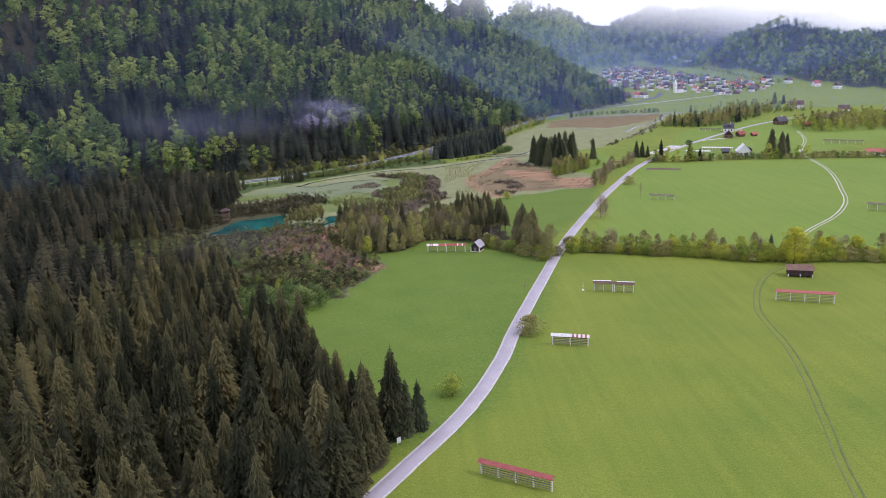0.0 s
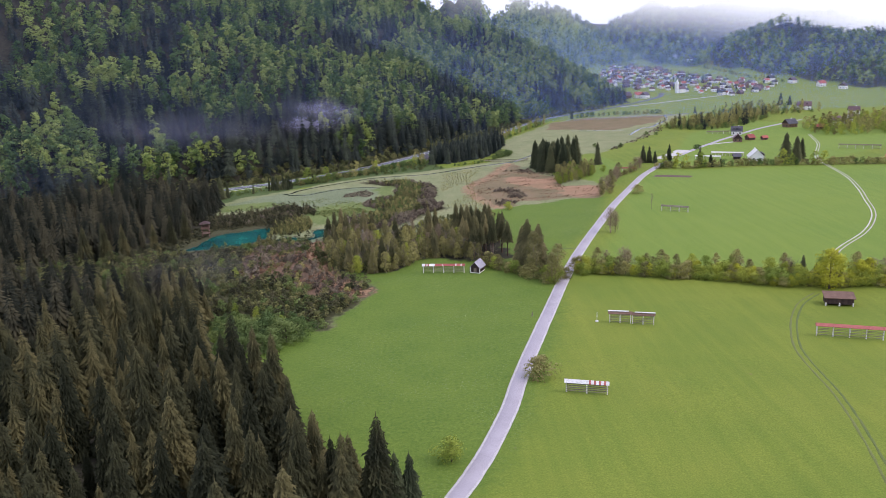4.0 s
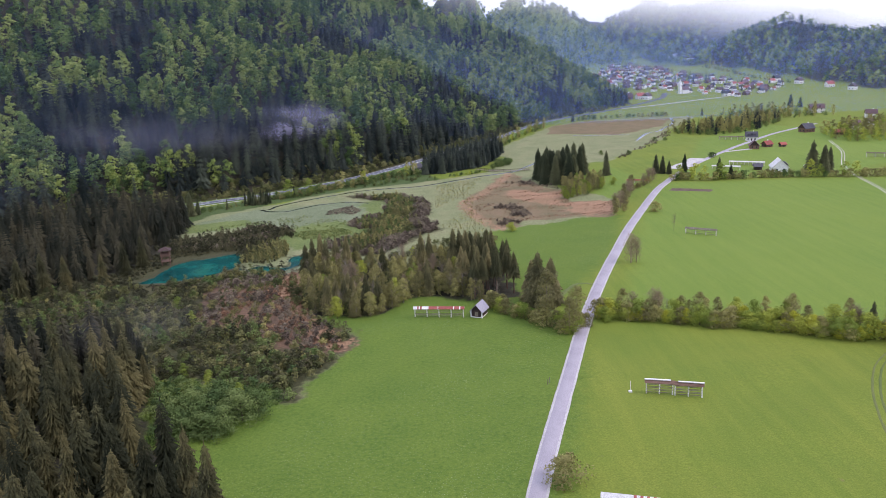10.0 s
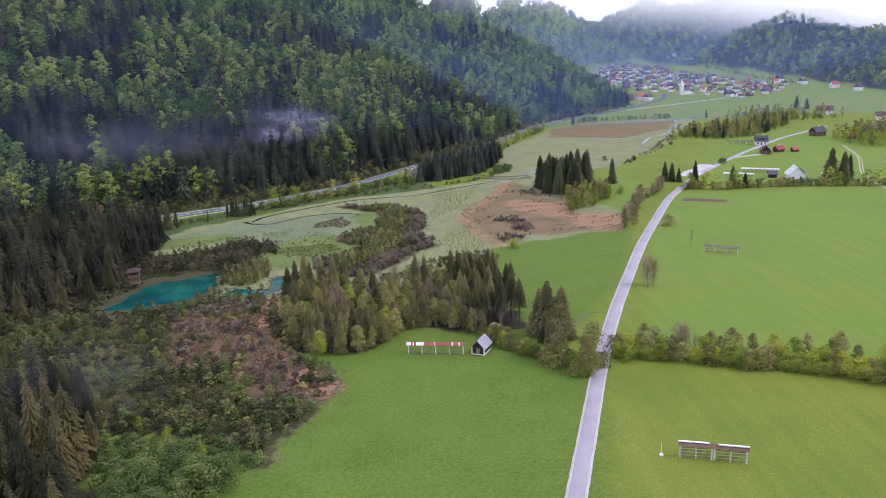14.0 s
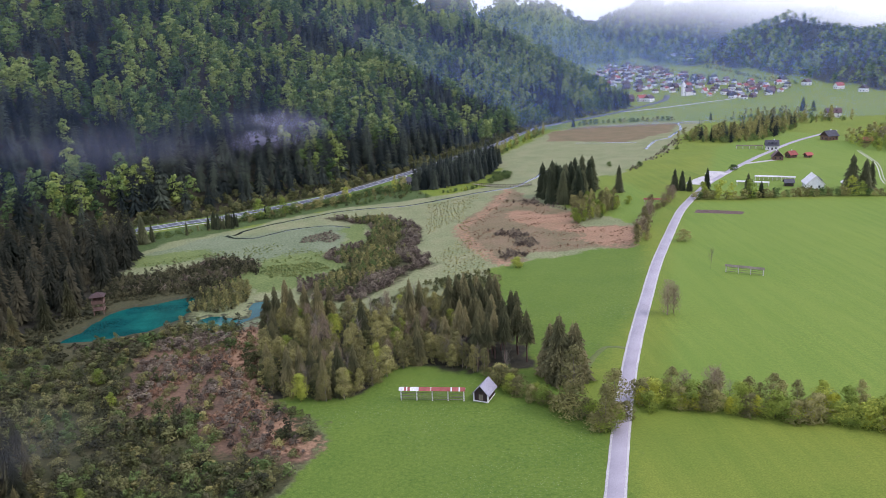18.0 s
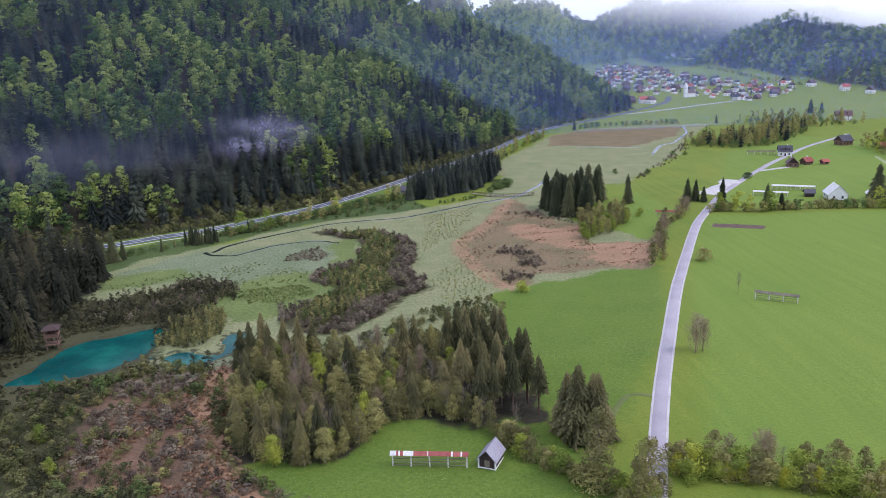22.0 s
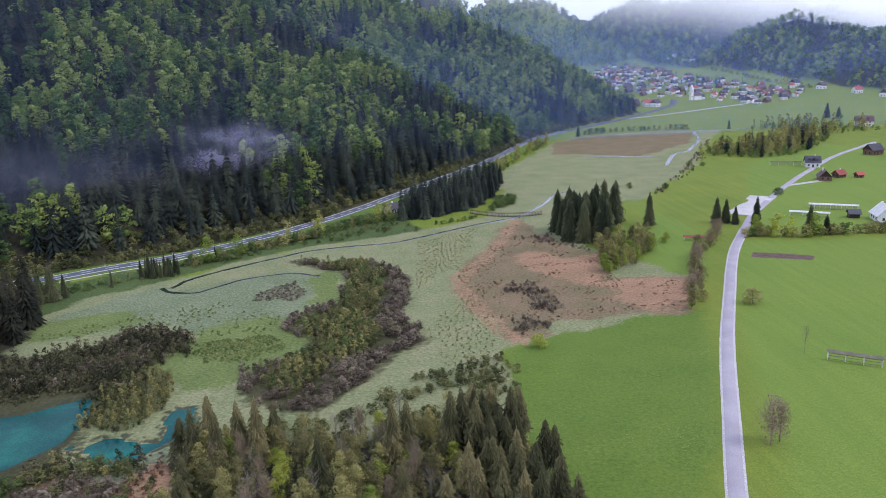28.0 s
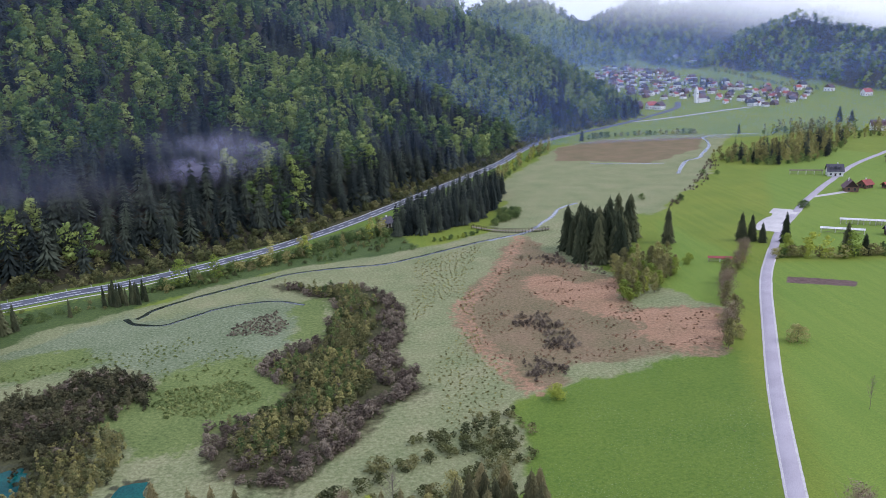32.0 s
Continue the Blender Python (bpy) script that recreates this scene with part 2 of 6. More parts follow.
def height(x, y):
    """The ground's height in plan units."""
    x, y = np.asarray(x, float), np.asarray(y, float)
    d1, d2, d3 = along(FOOT, x, y), along(SPUR, x, y), along(RANGE, x, y)
    rough = 1 + 0.18 * lumps(x, y, 160)
    hill = np.maximum(0, np.minimum(0.55 * d1, 0.62 * d2)) * rough
    hill = 260 * np.tanh(hill / 260)
    field = 22 * soft(d3, -520, 0) * soft(y, 820, 1200) + 2.0 * soft(np.hypot(x - 355, y - 1080), 320, 120)
    side = x / np.maximum(y, 200)
    top = (106 + 16 * lumps(x + 90, y, 520, 3)) * (1 + 0.22 * lumps(x + 40, y, 210, 2)) * (1 - 0.62 * soft(side, 0.36, 0.58))
    far = np.maximum(0, top) * np.tanh(np.maximum(0, d3) * 0.46 / 90)
    far = far * (1 - 0.75 * soft(d3, 430, 900))
    far = np.maximum(far, (92 + 14 * lumps(x, y + 300, 420, 3)) * np.exp(-((y - 1900 + 0.25 * (x - 900)) / 190) ** 2) * soft(x, 560, 820))
    knoll = 126 * np.exp(-(((x - 235) / 150) ** 2 + ((y - 1680) / 230) ** 2)) * rough
    knoll = np.maximum(knoll, 158 * np.exp(-(((x - 95) / 105) ** 2 + ((y - 1720) / 190) ** 2)) * rough)
    z = hill + field + far + knoll * soft(y, 1200, 1400)
    flat = soft(-np.abs(z), -1.5, -0.2)
    return z + 0.12 * lumps(x, y, 40, 2) * flat


def ground_z(x, y):
    """Height in metres at a place in metres."""
    return float(height(np.array([x / K]), np.array([y / K]))[0]) * K


WETLAND = [(-97, 273.5), (-57.3, 213.1), (-33.9, 204.5), (-24.2, 197.4), (-14, 230.8), (-26.7, 245.3), (-37, 289.8), (-33, 290), (-7, 288), (18, 289), (25, 305), (25.5, 320.4), (27.8, 327.6), (37.1, 335.2), (65.3, 344.8), (78, 349.6), (89, 373), (68.6, 408.1),
           (60.9, 442.6), (74.3, 472.8), (111.2, 485.6), (126.1, 511.4), (144.6, 534.5), (171, 578.1), (185, 614.4), (245, 718.2), (201.2, 729), (148.6, 717.4), (114.5, 688.8), (77.4, 607.6), (56.1, 560.2), (50.4, 493.6), (39.4, 467.3), (17.5, 450.2), (-0.8, 440.6),
           (-28.8, 431.4), (-47.6, 417.7), (-67.1, 398.8), (-87.3, 383.7), (-95.4, 364), (-88.8, 323.5)]
SCRUBLAND = [(-139.9, 283.2), (-140.2, 244.2), (-99.1, 235.4), (-74.5, 227), (-57.3, 213.1), (-33.9, 204.5), (-24.2, 197.4), (-14, 230.8), (-26.7, 245.3), (-37, 286.5), (-54.6, 290.1), (-64.3, 284.3), (-85.5, 279.3)]
ISLE = [(-33, 414), (-20, 411), (-6, 409.5), (2.4, 401), (7.8, 384), (6.6, 368), (4.3, 357), (8.7, 348), (9.8, 338), (7.5, 332), (2.1, 329), (-0.7, 323), (-4.3, 313.6), (-8.6, 307.6), (-13.7, 303.3), (-19.5, 303), (-25.2, 308), (-29.5, 316), (-31, 326), (-26, 330), (-20, 334), (-19, 342), (-26.9, 350), (-25, 358), (-17, 365), (-13, 374), (-12.3, 393), (-20, 402)]
ISLE_CORE = [(-26, 411), (-6, 407), (0, 392), (-1, 372), (-3, 352), (0, 338), (-7, 326), (-13, 316), (-20, 311), (-27, 318), (-23, 330), (-17, 338), (-22, 350), (-15, 360), (-11, 376), (-11, 394), (-19, 403)]
DARK_ISLE = [(-92, 339), (-79, 340), (-72.7, 344.7), (-66.2, 347), (-64.6, 353), (-58.5, 355), (-50, 352), (-46, 346), (-44.2, 334.6), (-48, 332), (-51.5, 328), (-50.5, 318), (-54, 314), (-60.7, 318), (-66.8, 321), (-83, 318)]
FEN = [(-66.3, 394.2), (-89.6, 367.8), (-78.7, 350.1), (-65, 359.4), (-49.7, 354.7), (-41.2, 337.8), (-30.4, 338.7), (-25.2, 355.7), (-19.9, 372.4), (-16.5, 394), (-29.2, 402.2), (-47.9, 394.9), (-58.7, 385.5)]
MOSS = [(-53.6, 290.3), (-49.7, 285.6), (-39.1, 278), (-35, 288.5), (-35.9, 300), (-40.9, 294.6), (-44.9, 289.3)]
REEDS = [(42.9, 445), (35, 417), (24.3, 400), (20.4, 384), (20.6, 370), (22.7, 355), (27, 347), (28.5, 336), (35, 333), (42.8, 345), (53, 345), (66.7, 346), (76.3, 345), (81.5, 355.5), (87.2, 372.6), (69, 378), (65, 386), (69, 403.7), (63, 411.5), (59, 426), (55, 434.5), (52.9, 456)]
OLD_REEDS = [(100.9, 630.8), (113.4, 684.9), (148.6, 713.7), (219.3, 706.6), (197.5, 656.9), (148.2, 607.2), (121.7, 624.1)]
FOREST = [(-5.2, 116.4), (-13.3, 99.4), (-30, 10), (-60, -40), (-330, -40), (-303, 241.9), (-126.3, 245.2), (-98.2, 235.5), (-74.5, 227), (-59.1, 212.9), (-52.5, 195), (-45.8, 177.2), (-32.3, 160.8), (-18.8, 134.4)]
FOREST_BACK = [(-302.6, 243), (-150, 247), (-128, 262), (-108, 278), (-100.7, 286.4), (-90.9, 303.6), (-86.8, 326.8), (-90.7, 362.9), (-102.2, 388.1), (-137.2, 389.8), (-300.9, 321.5)]
GROVE = [(-33.3, 266.7), (-34.2, 293), (-26, 295), (-17.1, 292), (-7, 292), (2, 294), (10, 296), (18, 293), (23.5, 287), (27.5, 274), (26.8, 256), (13.4, 253.9), (4.4, 258.5), (-1.7, 255.5), (-8.8, 246.5), (-19.7, 244.1), (-27.7, 246.9)]
LUSH = [[(-60, 192), (-50, 171.7), (-22, 130.4), (-6, 112), (10, 126), (20, 155), (30, 186), (37, 218), (34, 240), (20, 262), (0, 264), (-14, 252), (-24, 244), (-26, 223.8), (-34, 196)], [(22, 262), (40, 252), (56, 280), (69, 312), (80, 346), (66, 352), (39.8, 338), (22, 324)]]
FAR_FIELDS = [[(52, 240), (80, 226), (165, 196), (260, 392), (180, 404), (118, 410), (84, 335)], [(130, 425), (200, 410), (330, 500), (260, 640), (190, 560)], [(28, 330), (70, 345), (90, 372), (112, 420), (105, 470), (92, 420), (68, 372)]]
RUST_EDGE = np.array([(31.5, 333), (28.4, 340.2), (25.2, 352.8), (22, 370.7), (21.5, 384.4), (25.7, 393), (36.2, 414.8), (50, 457)], float)
RUST_BEDS = [[(45.2, 413), (57, 401.6), (70.3, 403.5), (60.6, 370.6), (49.4, 379.4), (40, 398)], [(64.7, 376.7), (87.1, 372.7), (78.4, 349.7), (65.2, 347.5), (62, 360.9)], [(-39, 290), (-33, 288), (-26.6, 247), (-16, 226), (-21, 224), (-33, 246), (-41.3, 266)]]
BROWN_SCRUB = [(-60, 270), (-54, 286), (-42, 284), (-36, 262), (-22, 238), (-16, 223), (-25, 220), (-41, 238), (-56, 243)]
PLOUGHED = [(115.9, 395.5), (132.3, 388.3), (129.3, 383.8), (113, 390)]

xs = np.concatenate([-np.geomspace(3200, 140, 80)[:-1], np.arange(-140, 210, 1.4), 209 + np.geomspace(1.3, 2900, 100)])
ys = np.concatenate([-np.geomspace(700, 2, 24) + 80, np.arange(80, 560, 1.5), 559 + np.geomspace(1.5, 2800, 190)])
gx, gy = np.meshgrid(xs, ys)
px, py = gx.ravel(), gy.ravel()
gz = height(px, py)
for pond in PONDS:
    d = inside(pond, px, py) + 0.5 * lumps(px, py, 9, 2)
    gz = np.where((px > -150) & (px < 0), gz - 0.9 * soft(d, -0.4, 1.2), gz)


def raw_mesh(name, verts, tris, tone=None):
    """A mesh from arrays of corners and triangles, with a tone for each corner."""
    me = bpy.data.meshes.new(name)
    verts, tris = np.asarray(verts, np.float32), np.asarray(tris, np.int32)
    me.vertices.add(len(verts))
    me.vertices.foreach_set("co", verts.ravel())
    k = tris.shape[1]
    me.loops.add(tris.size)
    me.loops.foreach_set("vertex_index", tris.ravel())
    me.polygons.add(len(tris))
    me.polygons.foreach_set("loop_start", np.arange(0, tris.size, k, dtype=np.int32))
    me.polygons.foreach_set("loop_total", np.full(len(tris), k, np.int32))
    if tone is not None:
        me.attributes.new("tone", "FLOAT", "POINT").data.foreach_set("value", np.asarray(tone, np.float32))
    me.update(calc_edges=True)
    return me


nx, ny = len(xs), len(ys)
idx = np.arange(nx * ny).reshape(ny, nx)
quads = np.stack([idx[:-1, :-1], idx[:-1, 1:], idx[1:, 1:], idx[1:, :-1]], -1).reshape(-1, 4)
land = raw_mesh("ground", np.stack([px * K, py * K, gz * K], 1), quads)
for p in land.polygons:
    p.use_smooth = True


WOBBLE = lumps(px, py, 17, 4)


def zone(name, polys, width, line=None):
    v = np.zeros(len(px))
    for poly in polys:
        v = np.maximum(v, np.clip(0.5 + (inside(poly, px, py) + (2.2 * WOBBLE if 3 <= width <= 5 else 0)) / (2 * width), 0, 1))
    if line is not None:
        v = np.maximum(v, line)
    land.attributes.new(name, "FLOAT", "POINT").data.foreach_set("value", v.astype(np.float32))


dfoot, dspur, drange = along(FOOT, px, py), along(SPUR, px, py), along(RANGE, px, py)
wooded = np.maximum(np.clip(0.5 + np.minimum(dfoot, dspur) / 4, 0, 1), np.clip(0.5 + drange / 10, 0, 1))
zone("lush", LUSH, 8, soft(dfoot, -26, -14) * (py > 300) * (px < 130))
zone("marsh", [WETLAND], 3)
zone("verge", [[(-160, 372), (-118, 394), (-78, 414), (-38, 446), (-8, 486), (6, 480), (14, 444), (-30, 430), (-64, 402), (-80, 380), (-104, 350), (-125, 355)]], 4)
BANK = [(-104, 264), (-97, 330), (-60, 332), (-50, 322), (-55, 305), (-57, 292), (-48, 283), (-50, 270)]
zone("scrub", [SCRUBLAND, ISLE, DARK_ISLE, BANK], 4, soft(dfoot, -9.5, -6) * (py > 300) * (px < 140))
zone("brown", [BROWN_SCRUB], 5)
zone("field", FAR_FIELDS, 9)
zone("fen", [FEN, MOSS], 4)
zone("sedge", [[(-53, 331), (-46, 352), (-36, 360), (-22, 360), (-17, 342), (-26, 329), (-30, 317), (-42, 317)], [(-22, 398), (-14, 400), (-11, 378), (-16, 366), (-20, 372)], [(-92, 366), (-70, 372), (-62, 362), (-76, 352), (-92, 352)]], 4)
zone("reed", [REEDS, OLD_REEDS], 3)
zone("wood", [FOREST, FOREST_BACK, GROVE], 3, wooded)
zone("rust", RUST_BEDS, 4, np.clip(1 - np.abs(along(RUST_EDGE, px, py)) / 4.5, 0, 0.55))
shore = np.zeros(len(px))
for pond in PONDS:
    shore = np.maximum(shore, np.clip(0.8 - np.abs(inside(pond, px, py) + 0.6) / 2.2, 0, 0.62) * (px < 0) * (py < 400))
zone("shore", [], 1, shore)
zone("soil", [PLOUGHED], 0.8)


def ground_material():
    m = bpy.data.materials.new("valley_ground")
    m.use_nodes = True
    n, l = m.node_tree.nodes, m.node_tree.links
    b = n["Principled BSDF"]
    b.inputs["Roughness"].default_value, b.inputs["Specular IOR Level"].default_value = 0.9, 0.15
    co = n.new("ShaderNodeTexCoord").outputs["Object"]

    def noise_at(scale, detail=4):
        t = n.new("ShaderNodeTexNoise")
        t.inputs["Scale"].default_value, t.inputs["Detail"].default_value = scale, detail
        l.new(co, t.inputs["Vector"])
        return t.outputs[0]

    broad, mid, small, tiny, fleck = noise_at(0.011, 3), noise_at(0.07), noise_at(0.45), noise_at(2.6, 3), noise_at(1.0, 6)

    def blend(colours, source, lo=0.3, hi=0.7):
        r = n.new("ShaderNodeValToRGB")
        e = r.color_ramp.elements
        while len(e) < len(colours):
            e.new(0.5)
        for i, c in enumerate(colours):
            e[i].position, e[i].color = lo + (hi - lo) * i / (len(colours) - 1), (*c, 1)
        l.new(source, r.inputs[0])
        return r.outputs[0]

    def mix(f, a, c):
        x = n.new("ShaderNodeMix")
        x.data_type = "RGBA"
        if isinstance(f, float):
            x.inputs[0].default_value = f
        else:
            l.new(f, x.inputs[0])
        l.new(a, x.inputs[6])
        l.new(c, x.inputs[7])
        return x.outputs[2]

    def masked(name, rough):
        a = n.new("ShaderNodeAttribute")
        a.attribute_name = name
        k = n.new("ShaderNodeMath")
        k.operation = "MULTIPLY_ADD"
        k.inputs[1].default_value, k.inputs[2].default_value = rough, -0.5 * rough
        l.new(small, k.inputs[0])
        s = n.new("ShaderNodeMath")
        s.operation = "ADD"
        l.new(a.outputs["Fac"], s.inputs[0])
        l.new(k.outputs[0], s.inputs[1])
        r = n.new("ShaderNodeMapRange")
        r.interpolation_type = "SMOOTHSTEP"
        r.inputs[1].default_value, r.inputs[2].default_value = 0.3, 0.7
        l.new(s.outputs[0], r.inputs[0])
        return r.outputs[0]

    swath = n.new("ShaderNodeMapping")
    swath.inputs["Rotation"].default_value, swath.inputs["Scale"].default_value = (0, 0, 0.3), (1.0, 0.05, 1)
    l.new(co, swath.inputs[0])
    streak = n.new("ShaderNodeTexNoise")
    streak.inputs["Scale"].default_value, streak.inputs["Detail"].default_value = 0.32, 4
    l.new(swath.outputs[0], streak.inputs["Vector"])
    weeds = noise_at(0.028, 5)
    turf = blend([(0.062, 0.112, 0.020), (0.135, 0.195, 0.030), (0.225, 0.265, 0.045)], fleck, 0.25, 0.75)
    meadow = mix(0.5, blend([(0.122, 0.172, 0.021), (0.170, 0.204, 0.024), (0.228, 0.226, 0.031)], broad), blend([(0.116, 0.166, 0.020), (0.186, 0.212, 0.027)], mid))
    meadow = mix(0.28, meadow, turf)
    meadow = mix(0.30, meadow, blend([(0.096, 0.150, 0.022), (0.190, 0.225, 0.036)], streak.outputs[0], 0.35, 0.65))
    meadow = mix(0.16, meadow, blend([(0.235, 0.240, 0.044), (0.130, 0.185, 0.028), (0.046, 0.105, 0.020)], weeds, 0.35, 0.68))
    field = mix(0.25, mix(0.5, blend([(0.116, 0.192, 0.030), (0.180, 0.240, 0.040)], broad), blend([(0.120, 0.195, 0.030), (0.175, 0.238, 0.040)], streak.outputs[0], 0.35, 0.65)), turf)
    lush = mix(0.5, blend([(0.080, 0.138, 0.019), (0.120, 0.174, 0.025)], mid), blend([(0.062, 0.112, 0.017), (0.102, 0.157, 0.023), (0.152, 0.204, 0.034)], fleck))
    petals = noise_at(3.2, 2)
    flowers = n.new("ShaderNodeMapRange")
    flowers.inputs[1].default_value, flowers.inputs[2].default_value, flowers.inputs[4].default_value = 0.63, 0.72, 0.6
    l.new(petals, flowers.inputs[0])
    lush = mix(flowers.outputs[0], lush, blend([(0.150, 0.200, 0.060), (0.360, 0.400, 0.230)], weeds, 0.4, 0.6))
    marsh = mix(0.5, blend([(0.150, 0.178, 0.074), (0.215, 0.222, 0.104), (0.275, 0.255, 0.135)], mid), blend([(0.078, 0.096, 0.038), (0.185, 0.205, 0.092), (0.320, 0.315, 0.185)], fleck))
    fen = mix(0.5, blend([(0.112, 0.145, 0.066), (0.195, 0.222, 0.124)], mid), blend([(0.050, 0.068, 0.034), (0.160, 0.188, 0.098), (0.300, 0.325, 0.220)], fleck))
    reed = mix(0.5, blend([(0.112, 0.108, 0.050), (0.175, 0.135, 0.070), (0.235, 0.152, 0.092)], mid), blend([(0.070, 0.062, 0.032), (0.175, 0.135, 0.070), (0.285, 0.205, 0.122)], fleck))
    rust = mix(0.5, blend([(0.200, 0.140, 0.074), (0.300, 0.170, 0.098), (0.375, 0.220, 0.135)], mid), blend([(0.120, 0.080, 0.045), (0.280, 0.170, 0.096), (0.410, 0.280, 0.170)], fleck))
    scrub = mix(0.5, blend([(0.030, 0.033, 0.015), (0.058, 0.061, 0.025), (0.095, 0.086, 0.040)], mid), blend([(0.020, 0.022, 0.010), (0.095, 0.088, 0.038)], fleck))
    brown = mix(0.5, blend([(0.080, 0.052, 0.034), (0.175, 0.098, 0.058), (0.260, 0.145, 0.086)], mid), blend([(0.040, 0.030, 0.022), (0.190, 0.130, 0.080)], fleck))
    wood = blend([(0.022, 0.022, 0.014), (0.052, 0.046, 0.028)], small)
    soil = blend([(0.090, 0.055, 0.048), (0.150, 0.100, 0.085)], small)
    # Verge grass, its green darkened to stand in for the hill's shade.
    verge = mix(0.5, blend([(0.042, 0.078, 0.020), (0.085, 0.125, 0.034)], mid), blend([(0.030, 0.052, 0.016), (0.105, 0.135, 0.042)], fleck))
    sedge = mix(0.5, blend([(0.090, 0.130, 0.034), (0.160, 0.196, 0.058)], mid), blend([(0.040, 0.062, 0.018), (0.135, 0.172, 0.052), (0.225, 0.255, 0.090)], fleck))
    wet = blend([(0.022, 0.026, 0.014), (0.070, 0.072, 0.040)], small)
    col = meadow
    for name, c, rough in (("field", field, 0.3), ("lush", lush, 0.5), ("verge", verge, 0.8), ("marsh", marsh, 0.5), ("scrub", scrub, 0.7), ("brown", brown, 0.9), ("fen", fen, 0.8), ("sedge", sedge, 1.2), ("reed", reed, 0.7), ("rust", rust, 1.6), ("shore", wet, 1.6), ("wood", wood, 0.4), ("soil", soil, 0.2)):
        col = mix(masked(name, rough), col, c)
    g = n.new("ShaderNodeMapRange")
    g.inputs[1].default_value, g.inputs[2].default_value, g.inputs[3].default_value, g.inputs[4].default_value = 0.3, 0.7, 0.82, 1.18
    l.new(tiny, g.inputs[0])
    v = n.new("ShaderNodeVectorMath")
    v.operation = "SCALE"
    l.new(col, v.inputs[0])
    l.new(g.outputs[0], v.inputs["Scale"])
    l.new(v.outputs[0], b.inputs["Base Color"])
    bp = n.new("ShaderNodeBump")
    bp.inputs["Strength"].default_value, bp.inputs["Distance"].default_value = 0.3, 0.3
    l.new(tiny, bp.inputs["Height"])
    l.new(bp.outputs[0], b.inputs["Normal"])
    return m


land.materials.append(ground_material())
tagged(new("ground", land), "green valley meadows, pale marsh and wooded hillside ground", "ground", kind="structure")

# ---- roads, streams and water ----


def smooth_line(points, step):
    """A curve through the plan's points, in metres, sampled every step."""
    p = np.array(points, float) * K
    p = np.vstack([2 * p[0] - p[1], p, 2 * p[-1] - p[-2]])
    out = []
    for a, b, c, d in zip(p[:-3], p[1:-2], p[2:-1], p[3:]):
        for t in np.linspace(0, 1, max(2, int(np.hypot(*(c - b)) / step)), endpoint=False):
            out.append(0.5 * (2 * b + (c - a) * t + (2 * a - 5 * b + 4 * c - d) * t * t + (3 * b - a - 3 * c + d) * t ** 3))
    return np.array(out + [p[-2]])


def ribbon(name, points, width, lift, material, step=2.5, offset=0.0, uneven=0.0, thick=0.25, dashes=None, seed=1):
    """A strip of ground cover that follows a line, with a top and two sloping edges."""
    c = smooth_line(points, step)
    t = np.gradient(c, axis=0)
    t /= np.linalg.norm(t, axis=1)[:, None]
    nrm = np.stack([-t[:, 1], t[:, 0]], 1)
    r = np.random.RandomState(seed)
    w = width / 2 * (1 + uneven * (r.rand(2, len(c)) * 2 - 1))
    left, right = c + nrm * (offset + w[0])[:, None], c + nrm * (offset - w[1])[:, None]
    rim_l, rim_r = left + nrm * 0.3, right - nrm * 0.3
    z = height(c[:, 0] / K, c[:, 1] / K) * K + lift
    rows = [np.column_stack([q, z - d]) for q, d in ((rim_l, thick), (left, 0), (right, 0), (rim_r, thick))]
    v = np.stack(rows, 1).reshape(-1, 3)
    f = []
    for i in range(len(c) - 1):
        if dashes and (i // dashes) % 2:
            continue
        for j in range(3):
            f.append((i * 4 + j, i * 4 + j + 1, i * 4 + j + 5, i * 4 + j + 4))
    me = raw_mesh(name, v, np.array(f)[:, ::-1])
    me.materials.append(material)
    return new(name, me)


LANE = [(-34, 60), (-10.2, 99.3), (4.1, 123.8), (13.3, 146.5), (18.9, 166), (30.0, 200.5), (40.8, 233.5), (52.2, 264.5), (62.9, 291), (77, 325), (94, 362.3), (104.6, 385), (113.3, 402),
        (126.8, 425), (141, 448), (157.5, 469.8), (177.7, 496.4), (208.6, 532.7), (246.7, 574.8), (300, 622)]
tagged(ribbon("lane", LANE, 3.8, 0.10, M_ASPHALT, uneven=0.05), "narrow pale asphalt farm lane through the meadows", "road", kind="structure")
for off in (1.95, -1.95):
    tagged(ribbon("lane_edge", LANE[1:14], 0.2, 0.115, M_GRAVEL, offset=off, uneven=0.6, thick=0.05, step=1.2), "pale gravel edge of the farm lane", "road edge", kind="structure")
HIGHWAY = [(-381.6, 255.8), (-201.2, 351.2), (-119.6, 402.4), (-104.7, 408.3), (-91.5, 416.5), (-79, 422.5), (-65.6, 432.7), (-51.1, 444.9), (-35.2, 461), (-20.1, 480.9), (-2.7, 508.3), (29.9, 564.1), (66, 627.1), (99.3, 701.6), (133.5, 747.7), (171.4, 788.1), (202.8, 822.4), (231.1, 855.3), (272.5, 901.2), (289.3, 939.1)]
tagged(ribbon("highway", HIGHWAY, 8.0, 0.30, M_TARMAC, thick=0.5), "grey two-lane highway along the foot of the wooded hill", "road", kind="structure")
for off in (3.6, -3.6):
    tagged(ribbon("edge_line", HIGHWAY[2:15], 0.11, 0.315, M_PAINT, offset=off, thick=0.012), "white painted edge line of the highway", "road marking", kind="structure")
tagged(ribbon("centre_line", HIGHWAY[2:15], 0.14, 0.315, M_PAINT, dashes=2, thick=0.012), "dashed white centre line of the highway", "road marking", kind="structure")
tagged(ribbon("verge_path", [(a + 2.0, b - 5.2) for a, b in HIGHWAY[2:9]], 0.8, 0.06, M_GRAVEL), "pale gravel cycle path beside the highway", "path", kind="structure")
